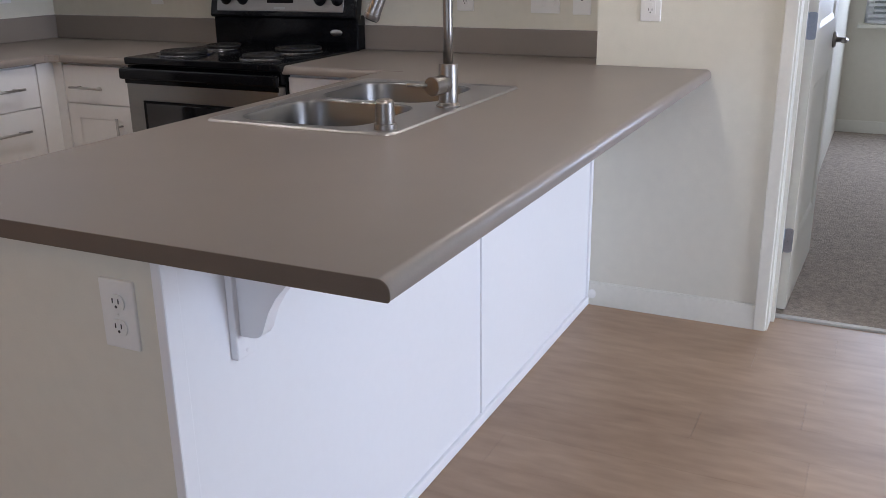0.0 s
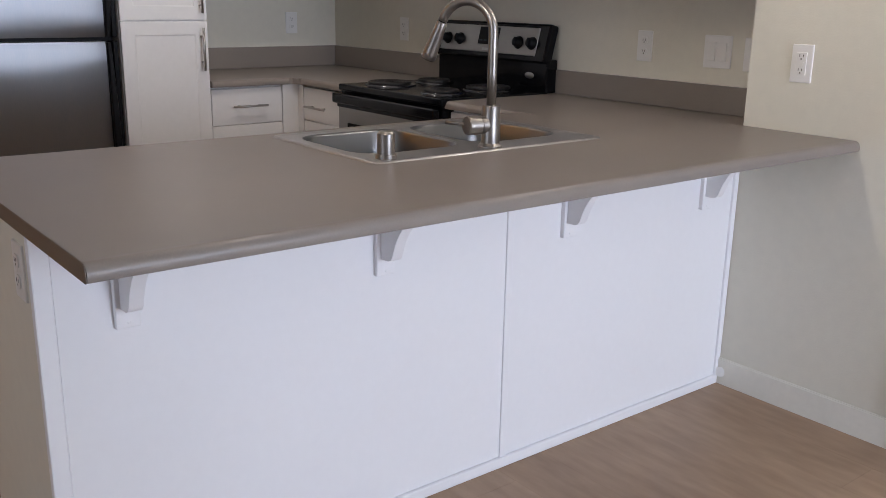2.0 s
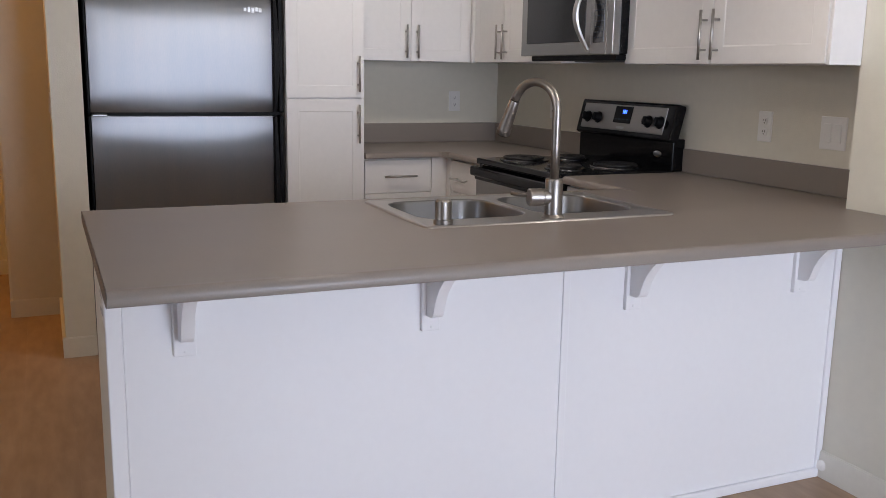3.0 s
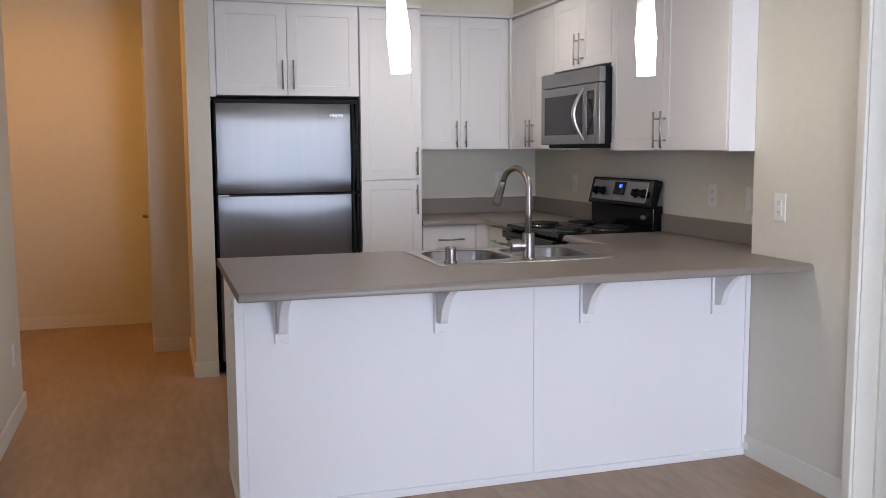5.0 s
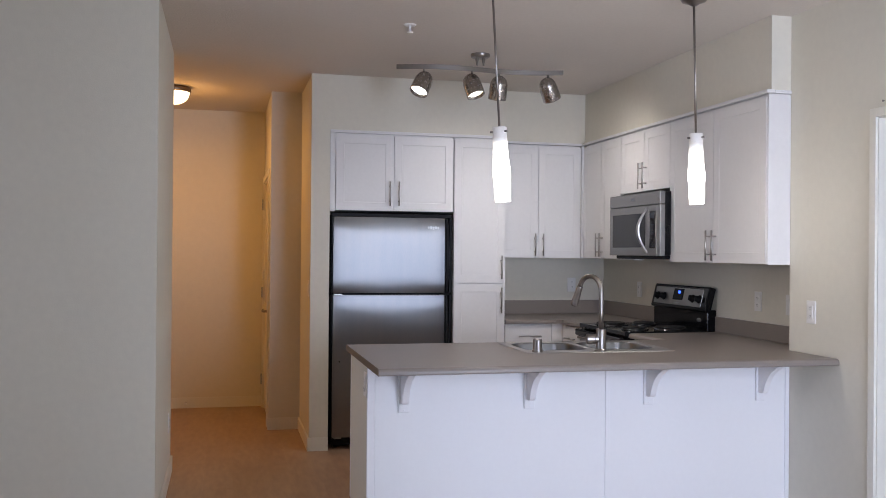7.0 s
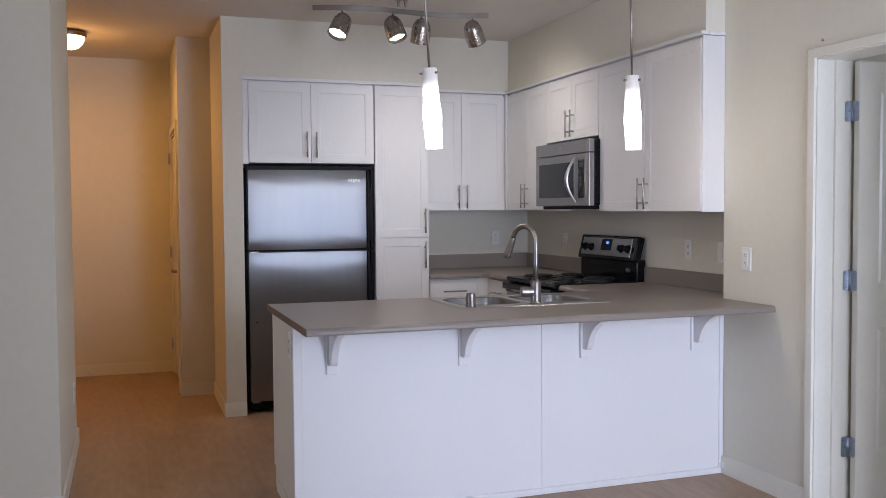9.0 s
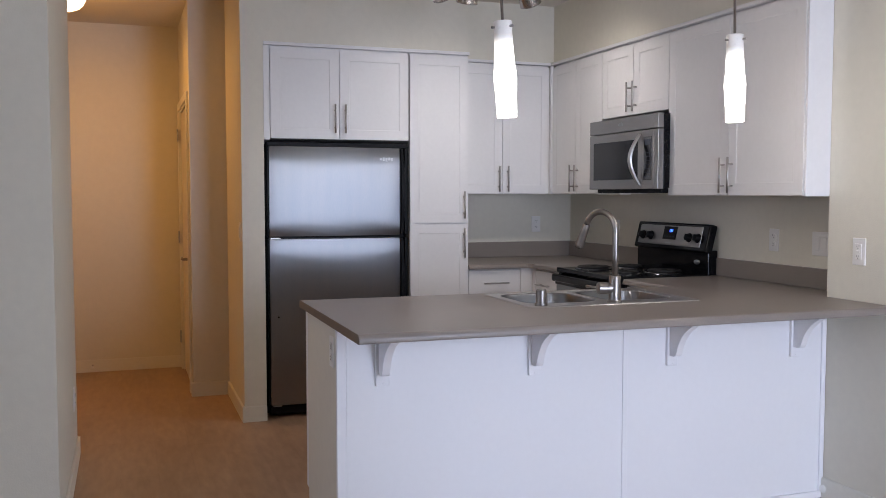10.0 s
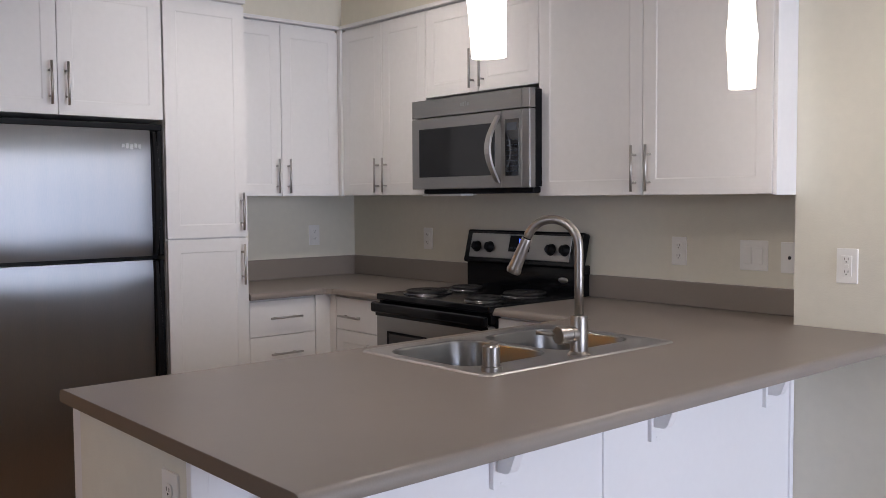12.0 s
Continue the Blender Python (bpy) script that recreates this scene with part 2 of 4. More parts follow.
structure("wall_north", join(box(0.0, 0.12, NW, KW + 0.12, 0, H), box(0.12, DX0, NW, NB, 0, H), box(DX0, DX1, NW, NB, DH, H), box(DX1, 5.07, NW, NB, 0, H)), M_WALL, "cream painted wall with the bedroom doorway")
structure("wall_pier", box(WW - 0.12, -2.245, 1.695, 1.828, 0, H), M_WALL, "cream painted wall end beside the refrigerator")
structure("wall_hall_north", box(WW - 0.25, WW - 0.12, 1.695, 1.828, 0, H), M_WALL, "cream painted hall wall")
# hall bump-out with the doorway of the hall door
HX0, HX1, HH = -4.115, -3.235, 2.02
structure("wall_hall_closet", join(box(HX1, -3.075, 1.455, 1.828, 0, H), box(-4.35, HX0, 1.455, 1.828, 0, H), box(HX0, HX1, 1.455, 1.828, HH, H)), M_WALL, "cream painted hall wall with a door")
structure("wall_hall_end", box(-4.35, -4.22, -0.32, 1.455, 0, H), M_WALL, "cream painted wall at the end of the hall")
structure("wall_hall_south", box(-4.35, -1.85, -0.44, -0.32, 0, H), M_WALL, "cream painted hall wall")
structure("wall_living_corner", join(box(-1.85, -0.475, -3.3, 0.776, 0, H)), M_WALL, "cream painted wall block between hall and living room")
structure("wall_south", join(box(-0.475, 0.3, -3.3, -3.18, 0, H), box(1.9, 5.07, -3.3, -3.18, 0, H), box(0.3, 1.9, -3.3, -3.18, 0, 0.9), box(0.3, 1.9, -3.3, -3.18, 2.2, H)), M_WALL, "cream painted living room wall")
WY0, WY1, WZ0, WZ1 = 2.40, 3.93, 0.25, 2.46
# added out of view: keeps the east window's light off the living corner
structure("wall_living_stub", box(3.12, 4.95, 2.24, 2.36, 0, H), M_WALL, "unseen short cream wall added to block window light")
structure("wall_east", join(box(4.95, 5.07, -3.18, WY0, 0, H), box(4.95, 5.07, WY1, NW, 0, H), box(4.95, 5.07, WY0, WY1, 0, WZ0), box(4.95, 5.07, WY0, WY1, WZ1, H)), M_WALL,
          "cream painted wall with the living room window")
# bedroom
structure("wall_bedroom_west", box(0.38, 0.645, NB, 8.0, 0, H), M_WALL, "cream painted bedroom wall")
structure("wall_bedroom_east", box(4.0, 4.12, NB, 8.0, 0, H), M_WALL, "cream painted bedroom wall")
BX0, BX1, BZ0, BZ1 = 0.75, 2.2, 0.78, 2.1
structure("wall_bedroom_north", join(box(0.38, BX0, 8.0, 8.12, 0, H), box(BX1, 4.12, 8.0, 8.12, 0, H), box(BX0, BX1, 8.0, 8.12, 0, BZ0), box(BX0, BX1, 8.0, 8.12, BZ1, H)), M_WALL,
          "cream painted bedroom wall with a window")
structure("ceiling_bedroom", box(0.3, 4.2, 4.331, 8.2, H, H + 0.12), M_CEIL, "off-white bedroom ceiling")
structure("soffit_refrigerator", box(WW, -2.25, 1.828, 3.135, 2.275, H), M_WALL, "cream painted soffit above the tall cabinets")
structure("soffit_kitchen_west", box(WW, -2.535, 3.135, KW, 2.275, H), M_WALL, "cream painted soffit above the wall cabinets")
structure("soffit_kitchen_north", box(-2.535, -0.002, 3.885, KW, 2.275, H), M_WALL, "cream painted soffit above the wall cabinets")

# floors
structure("floor", box(-4.35, 5.07, -3.3, 4.15, -0.12, -0.009), M_UNDER, "light oak laminate plank floor")
structure("carpet_bedroom", box(0.38, 4.12, 4.165, 8.12, -0.1, 0.008), M_CARPET, "grey short-pile bedroom carpet")
structure("threshold", box(DX0, DX1, 4.14, 4.17, -0.02, 0.007, 0.002), M_KICK, "narrow metal transition strip")
structure("ground", box(-400, 400, -400, 400, -3.2, -3.0), M_GROUND, "plain ground outside the windows")

# baseboards
BB = 0.095


def base(name, x0, x1, y0, y1):
    bm = box(x0, x1, y0, y1, 0, BB)
    bmesh.ops.bevel(bm, geom=[e for e in bm.edges if all(v.co.z > BB - 0.001 for v in e.verts)], offset=0.004, segments=2, affect="EDGES")
    structure(name, bm, M_TRIM, "painted flat baseboard")


base("baseboard_north", 0.0, 0.621, NW - 0.013, NW)
base("baseboard_north_far", 1.52, 4.95, NW - 0.013, NW)
base("baseboard_pier", -2.245, -2.232, 1.682, 1.828)
base("baseboard_hall_north", -3.062, -2.245, 1.682, 1.695)
base("baseboard_bump", -3.075, -3.062, 1.442, 1.682)
base("baseboard_bump_side", -3.105, -3.075, 1.442, 1.455)
base("baseboard_hall_end", -4.22, -4.207, -0.32, 1.442)
base("baseboard_corner_side", -1.85, -0.475, 0.776, 0.789)
base("baseboard_corner_front", -0.475, -0.462, -3.18, 0.789)
base("baseboard_corner_west", -1.863, -1.85, -0.32, 0.789)
base("baseboard_bedroom", 0.645, 4.0, 7.987, 8.0)

# bedroom doorway: casing, jamb, stop
def casing(name, x0, x1, h, y, side, w=0.055, t=0.016):
    ya, yb = (y - t, y) if side == "S" else (y, y + t)
    structure(name, join(box(x0 - w, x0, ya, yb, 0, h + w, 0.003), box(x1, x1 + w, ya, yb, 0, h + w, 0.003), box(x0, x1, ya, yb, h, h + w, 0.003)), M_TRIM, "painted door casing")


casing("casing_bedroom", DX0 + 0.012, DX1 - 0.012, DH - 0.012, NW, "S", 0.042)
jamb = structure("jamb_bedroom", box(DX0, DX0 + 0.018, NW - 0.003, NB + 0.002, 0, DH), M_TRIM, "painted door jamb with stop")
part("side_jamb", box(DX1 - 0.018, DX1, NW - 0.003, NB + 0.002, 0, DH), M_TRIM, jamb)
part("head_jamb", box(DX0 + 0.018, DX1 - 0.018, NW - 0.003, NB + 0.002, DH - 0.018, DH), M_TRIM, jamb)
for x0, x1 in ((DX0 + 0.018, DX0 + 0.03), (DX1 - 0.03, DX1 - 0.018)):
    part("stop", box(x0, x1, NW + 0.09, NW + 0.13, 0, DH - 0.018), M_TRIM, jamb)


def window(name, x, y, z, w, h, facing, panes, label):
    """A framed window whose outer left lower corner, seen from inside, is at x, y, z."""
    m = front(x, y, z, facing)
    f = 0.05
    ob = structure(name, moved(join(box(0, f, 0, 0.07, 0, h, 0.004), box(w - f, w, 0, 0.07, 0, h, 0.004), box(f, w - f, 0, 0.07, 0, f, 0.004), box(f, w - f, 0, 0.07, h - f, h, 0.004)), m), M_VINYL, label)
    part("window_sill", moved(box(-0.04, w + 0.04, -0.10, -0.002, -0.03, -0.004, 0.005), m), M_TRIM, ob)
    pw = (w - 2 * f) / panes
    for i in range(panes):
        g = part("pane", moved(box(f + i * pw + 0.012, f + (i + 1) * pw - 0.012, 0.03, 0.036, f, h - f), m), M_GLASS, ob)
        g.visible_shadow = False
        if i:
            part("mullion", moved(box(f + i * pw - 0.02, f + i * pw + 0.02, 0.005, 0.065, f, h - f, 0.004), m), M_VINYL, ob)
    return ob


window("window_1", 4.975, WY1, WZ0, WY1 - WY0, WZ1 - WZ0, "W", 2, "wide white vinyl living room window")
# unseen window, added to go with the south fill lamp
window("window_3", 1.9, -3.21, 0.9, 1.6, 1.3, "N", 2, "unseen white vinyl window added for the south fill light")
window("window_2", BX0, 8.03, BZ0, BX1 - BX0, BZ1 - BZ0, "S", 2, "white vinyl bedroom window")
blind = thing("window_blind", (BX0 + BX1) / 2, 7.99, BZ0, "white horizontal slat blind in the bedroom window", "blind")
part("headrail", box(BX0 + 0.01, BX1 - 0.01, 7.955, 7.995, BZ1 - 0.05, BZ1 - 0.005, 0.004), M_BLIND, blind)
_sl = box(-(BX1 - BX0) / 2 + 0.02, (BX1 - BX0) / 2 - 0.02, -0.018, 0.018, -0.001, 0.001)
moved(_sl, pose(0, 0, 0, 28, 0, 0))
_slme = bpy.data.meshes.new("slat")
_sl.to_mesh(_slme)
_slme.materials.append(M_BLIND)
for i in range(34):
    o = new("slat", _slme)
    o.parent, o.location = blind, (0, -0.015, 0.02 + i * 0.036)
part("bottom_rail", box(BX0 + 0.02, BX1 - 0.02, 7.96, 7.99, BZ0 + 0.002, BZ0 + 0.014, 0.003), M_BLIND, blind)


# ---- doors ----
def panel_slab(w, h, t, panels, rec=0.006, bev=0.018):
    """A door slab in local x and z with sunk or raised panels on the front; panels are (x0, x1, z0, z1)."""
    bm = bmesh.new()
    xs = sorted({0, w, *[p[0] for p in panels], *[p[1] for p in panels]})
    zs = sorted({0, h, *[p[2] for p in panels], *[p[3] for p in panels]})
    v = {(x, z): bm.verts.new((x, 0, z)) for x in xs for z in zs}
    fs = {}
    for a, b in zip(xs, xs[1:]):
        for c, d in zip(zs, zs[1:]):
            fs[(a, c)] = bm.faces.new((v[a, c], v[b, c], v[b, d], v[a, d]))
    rim = [e for e in bm.edges if e.is_boundary]
    sunk = []
    for p in panels:
        sunk.append([fs[a, c] for a, b in zip(xs, xs[1:]) for c, d in zip(zs, zs[1:]) if a >= p[0] and b <= p[1] and c >= p[2] and d <= p[3]])
    ext = bmesh.ops.extrude_edge_only(bm, edges=rim)
    bmesh.ops.translate(bm, verts=[g for g in ext["geom"] if isinstance(g, bmesh.types.BMVert)], vec=(0, t, 0))
    bmesh.ops.holes_fill(bm, edges=[e for e in bm.edges if e.is_boundary])
    for faces in sunk:
        bmesh.ops.inset_region(bm, faces=faces, thickness=bev, depth=0, use_even_offset=True)
        vs = {q for f in faces for q in f.verts}
        bmesh.ops.translate(bm, verts=list(vs), vec=(0, rec, 0))
    bmesh.ops.recalc_face_normals(bm, faces=bm.faces[:])
    edge = [e for e in bm.edges if len(e.link_faces) == 2 and e.calc_face_angle(0) > 1.2]
    bmesh.ops.bevel(bm, geom=edge, offset=0.0018, segments=2, affect="EDGES")
    return bm


def lever(x, y, z, m, parent):
    return part("door_handle", moved(join(lathe([(0, 0), (0.032, 0), (0.033, 0.006), (0.028, 0.012), (0.011, 0.014), (0.011, 0.05), (0, 0.05)], 20, pose(0, 0, 0, 90, 0, 0)),
              tube([(0, -0.045, 0), (0.03, -0.052, 0), (0.075, -0.05, -0.002), (0.11, -0.046, -0.004)], [0.011, 0.010, 0.009, 0.008], 12)), m), M_NICKEL, parent, "satin nickel lever handle")


def hinge(name, m, parent, fold=0):
    """A butt hinge: two leaves with round corners, a barrel and screws; the second leaf folds away by an angle."""
    o = rounded(0.004, 0.036, -0.046, 0.046, 0.010, 4)
    m2 = m @ pose(0, 0, 0, 0, 0, fold)
    h = part(name, join(prism(o, 0.003, m2), prism([(-x, z) for x, z in o], 0.003, m)), M_HINGE, parent, "zinc butt hinge")
    part("barrel", moved(rod((0, 0, -0.047), (0, 0, 0.047), 0.006, 12), m), M_HINGE, h)
    for sx, k in ((-1, m), (1, m2)):
        for q, z in ((0.026, 0.032), (0.016, 0.0), (0.026, -0.032)):
            part("screw", moved(lathe([(0, -0.0015), (0.003, -0.001), (0.0036, 0.001)], 8, pose(sx * q, 0, z, 90, 0, 0)), k), M_SLOT, h)
    return h


# bedroom door, hinged on its west jamb, open into the bedroom
DM = pose(0.706, 4.200, 0.012, 0, 0, 88.5)
_p = 0.115
dw, dh = 0.775, 2.025
slab = moved(panel_slab(dw, dh, 0.035, [(_p, dw - _p, 0.24, 0.82), (_p, dw - _p, 1.02, dh - 0.13)], 0.0065, 0.022), DM)
door = structure("door_1", slab, M_TRIM, "white two-panel bedroom door standing open")
for z in (0.285, 1.05, 1.815):
    hinge("hinge", pose(0.672, 4.186, z, 0, 0, 90), door, -78)
lever(0, 0, 0, DM @ pose(dw - 0.065, 0, 0.93) @ pose(0, 0, 0, 0, 180, 0), door)

# hall door, closed
casing("casing_hall", HX0, HX1, HH, 1.455, "S")
structure("jamb_hall", join(box(HX0, HX0 + 0.016, 1.452, 1.6, 0, HH), box(HX1 - 0.016, HX1, 1.452, 1.6, 0, HH), box(HX0 + 0.016, HX1 - 0.016, 1.452, 1.6, HH - 0.016, HH)), M_TRIM, "painted door jamb")
hw = HX1 - HX0 - 0.04
hd = structure("door_2", moved(panel_slab(hw, 1.985, 0.035, [(_p, hw - _p, 0.24, 0.82), (_p, hw - _p, 1.02, 1.87)], 0.0045, 0.03), front(HX0 + 0.02, 1.462, 0.012, "S")), M_TAN, "cream two-panel hall door, closed")
for z in (0.26, 1.04, 1.83):
    hinge("hinge", pose(HX0 + 0.004, 1.4345, z), hd)
lever(0, 0, 0, front(HX1 - 0.09, 1.462, 0.92, "S") @ pose(0, 0, 0, 0, 180, 0), hd)
part("deadbolt", lathe([(0, 0.02), (0.02, 0.018), (0.028, 0.0)], 18, pose(HX1 - 0.09, 1.462, 1.07, 90, 0, 0)), M_NICKEL, hd)
ds = thing("door_stop", -4.207, 0.78, 0.05, "small spring door stop on the hall baseboard", "door stop")
part("spring", rod((-4.207, 0.78, 0.05), (-4.15, 0.78, 0.05), 0.007), M_NICKEL, ds)
part("tip", lathe([(0, 0), (0.011, 0.001), (0.011, 0.012), (0, 0.014)], 12, pose(-4.15, 0.78, 0.05, 0, 90, 0)), M_PLATE, ds)


# ---- kitchen cabinets ----
def cab_door(name, m, w, h, parent, handle=None, stile=0.058, t=0.02):
    """m: the front's lower left corner. handle: (x, z0, z1) upright or (x0, x1, z) level, by its own key."""
    st = min(stile, h * 0.28)
    d = part(name, moved(panel_slab(w, h, t, [(stile, w - stile, st, h - st)], 0.0022, 0.005) if name == "door" else box(0, w, 0, t, 0, h, 0.003), m), M_CAB, parent)
    if handle:
        kind, a, b, c = handle
        p0, p1 = ((a, 0, b), (a, 0, c)) if kind == "up" else ((a, 0, c), (b, 0, c))
        out = (m.to_3x3() @ Vector((0, -1, 0)))
        part("handle", join(rod((m @ Vector(p0)) + out * 0.03, (m @ Vector(p1)) + out * 0.03, 0.0055),
                    *[rod((m @ Vector(p0).lerp(Vector(p1), f)), (m @ Vector(p0).lerp(Vector(p1), f)) + out * 0.03, 0.0045, 10) for f in (0.2, 0.8)]), M_PULL, d, "brushed nickel bar handle")
    return d


G = 0.003
TOPZ = 2.252


def wall_cab(name, x, y, z0, z1, w, depth, facing, doors, label, hz, hl=0.175):
    """x, y: front lower left corner of the door faces. doors: widths. Handles meet at the middle."""
    m = front(x, y, 0, facing)
    c = thing(name, *(m @ Vector((w / 2, depth / 2, z0))), label, "cabinet", "kitchen wall cabinets")
    part("body", moved(box(0, w, 0.021, depth, z0 + 0.002, z1 + 0.012, 0.001), m), M_CAB, c)
    u = 0
    for i, dwid in enumerate(doors):
        hx = dwid - 0.033 if i == 0 else 0.033
        cab_door("door", m @ pose(u + G / 2, 0, z0 + 0.002), dwid - G, z1 - z0 - 0.004, c, ("up", hx, hz - z0, hz - z0 + hl))
        u += dwid
    return c


wall_cab("wall_cabinet", -2.252, 1.868, 1.708, TOPZ, 0.868, 0.60, "E", (0.424, 0.444), "white shaker double-door cabinet above the refrigerator", 1.745)
pan = thing("pantry_cabinet", -2.55, 2.94, 0, "tall white shaker pantry cabinet beside the refrigerator", "cabinet")
pm = front(-2.252, 2.742, 0, "E")
part("body", moved(box(0, 0.398, 0.021, 0.62, 0.10, TOPZ + 0.012, 0.001), pm), M_CAB, pan)
part("toe_kick", moved(box(0, 0.398, 0.08, 0.1, 0, 0.10), pm), M_KICK, pan)
cab_door("door", pm @ pose(0.002, 0, 1.188), 0.394, TOPZ - 1.19, pan, ("up", 0.362, 0.03, 0.205))
cab_door("door", pm @ pose(0.002, 0, 0.105), 0.394, 1.078, pan, ("up", 0.362, 0.86, 1.05))
wall_cab("wall_cabinet", -2.525, 3.143, 1.376, TOPZ, 0.705, 0.352, "E", (0.352, 0.353), "white shaker double-door wall cabinet in the corner", 1.39)
wall_cab("wall_cabinet", -2.50, 3.862, 1.376, TOPZ, 0.695, 0.335, "S", (0.345, 0.35), "white shaker double-door wall cabinet beside the microwave", 1.39)
wall_cab("wall_cabinet", -1.805, 3.862, 1.838, TOPZ, 0.735, 0.335, "S", (0.365, 0.37), "short white shaker double-door cabinet above the microwave", 1.855)
wall_cab("wall_cabinet", -1.070, 3.862, 1.365, TOPZ, 1.060, 0.335, "S", (0.530, 0.530), "large white shaker double-door wall cabinet", 1.378)
structure("trim_cabinet_end", box(-0.010, 0.004, 3.866, NW - 0.002, 1.363, 2.262, 0.002), M_CAB, "white end panel of the wall cabinets")
structure("trim_base_filler", join(box(-2.275, -2.262, 3.5155, 3.612, 0.1, 0.882, 0.001), box(-2.262, -2.209, 3.600, 3.612, 0.1, 0.882, 0.001)), M_CAB, "white corner filler of the base cabinets")
structure("trim_cabinet_filler", box(-2.528, -2.5005, 3.8485, 3.866, 1.376, TOPZ + 0.01), M_CAB, "white corner filler")
structure("trim_refrigerator_stile", box(-2.30, -2.250, 1.829, 1.866, 1.70, 2.262, 0.002), M_CAB, "white cabinet filler strip")
structure("trim_crown_tall", box(-2.30, -2.235, 1.829, 3.14, 2.262, 2.282, 0.003), M_CAB, "white cabinet top moulding")
structure("trim_crown_west", box(-2.56, -2.515, 3.142, 3.86, 2.266, 2.284, 0.003), M_CAB, "white cabinet top moulding")
structure("trim_crown_north", box(-2.515, 0.008, 3.852, 3.90, 2.266, 2.284, 0.003), M_CAB, "white cabinet top moulding")
structure("trim_crown_end", box(-0.02, 0.010, 3.90, NW - 0.002, 2.264, 2.282, 0.003), M_CAB, "white cabinet top moulding")


# base cabinets
def base_cab(name, x, y, w, depth, facing, fronts, label, kick=0.1, top=0.882):
    """fronts: (name, x0, width, z0, z1, handle)."""
    m = front(x, y, 0, facing)
    c = thing(name, *(m @ Vector((w / 2, depth / 2, 0))), label, "cabinet", "kitchen base cabinets")
    part("body", moved(box(0, w, 0.021, depth, kick, top, 0.001), m), M_CAB, c)
    part("toe_kick", moved(box(0, w, 0.075, depth - 0.01, 0, kick), m), M_KICK, c)
    for nm, x0, fw, z0, z1, h in fronts:
        cab_door(nm, m @ pose(x0, 0, z0), fw, z1 - z0, c, h)
    return c


base_cab("drawer_cabinet", -2.265, 3.143, 0.375, 0.60, "E", [("drawer", 0.004, 0.366, 0.703, 0.873, ("level", 0.10, 0.276, 0.087)), ("drawer", 0.004, 0.366, 0.50, 0.7005, ("level", 0.10, 0.276, 0.115)),
          ("drawer", 0.004, 0.366, 0.11, 0.494, ("level", 0.10, 0.276, 0.21))], "white drawer base cabinet with bar handles")
base_cab("base_cabinet", -2.208, 3.600, 0.385, 0.595, "S", [("drawer", 0.004, 0.362, 0.713, 0.873, ("level", 0.055, 0.235, 0.07)), ("door", 0.004, 0.362, 0.11, 0.7105, ("up", 0.30, 0.38, 0.555))],
         "white base cabinet with drawer and door")
base_cab("base_cabinet", -1.062, 3.605, 0.43, 0.595, "S", [("drawer", 0.006, 0.37, 0.69, 0.872, ("level", 0.09, 0.27, 0.085)), ("door", 0.006, 0.37, 0.11, 0.682, ("up", 0.045, 0.36, 0.535))],
         "white base cabinet beside the range")
base_cab("sink_cabinet", -0.615, 3.60, 1.10, 0.60, "W", [("door", 0.01 + i * 0.54, 0.53, 0.11, 0.872, ("up", 0.49 if i == 0 else 0.04, 0.5, 0.69)) for i in range(2)], "white sink base cabinet under the peninsula", top=0.70)
base_cab("base_cabinet", -0.615, 2.50, 0.718, 0.60, "W", [("door", 0.01, 0.355, 0.11, 0.872, ("up", 0.31, 0.5, 0.69)), ("door", 0.37, 0.34, 0.11, 0.872, ("up", 0.04, 0.5, 0.69))], "white base cabinet at the peninsula's end")

# ---- peninsula back and end ----
structure("wall_peninsula_end", box(-0.585, -0.012, 1.765, 1.780, 0.0, 0.882), M_WALL, "cream painted end of the peninsula")
structure("trim_peninsula_end", box(-0.640, -0.586, 1.767, 1.781, 0.10, 0.882, 0.002), M_CAB, "white side edge of the peninsula cabinets")
structure("baseboard_peninsula", box(-0.50, -0.004, 1.756, 1.765, 0.0, 0.055, 0.003), M_TRIM, "low painted base strip")
pw = structure("wall_peninsula", box(-0.012, -0.004, 1.766, 3.998, 0.0, 0.882), M_PANEL, "white painted back of the peninsula")
part("panel", box(-0.004, 0.0, 1.795, 2.962, 0.032, 0.882, 0.0012), M_PANEL, pw)
part("panel", box(-0.004, 0.0, 2.978, 3.975, 0.032, 0.882, 0.0012), M_PANEL, pw)
part("batten", box(-0.004, 0.0055, 2.959, 2.981, 0.032, 0.882, 0.0012), M_PANEL, pw)
part("corner_trim", box(-0.016, 0.005, 1.758, 1.794, 0.0, 0.882, 0.003), M_PANEL, pw)
part("corner_trim", box(-0.004, 0.008, 3.974, 3.998, 0.032, 0.882, 0.003), M_PANEL, pw)
part("base_trim", box(-0.004, 0.011, 1.794, 3.986, 0.0, 0.032, 0.004), M_PANEL, pw)


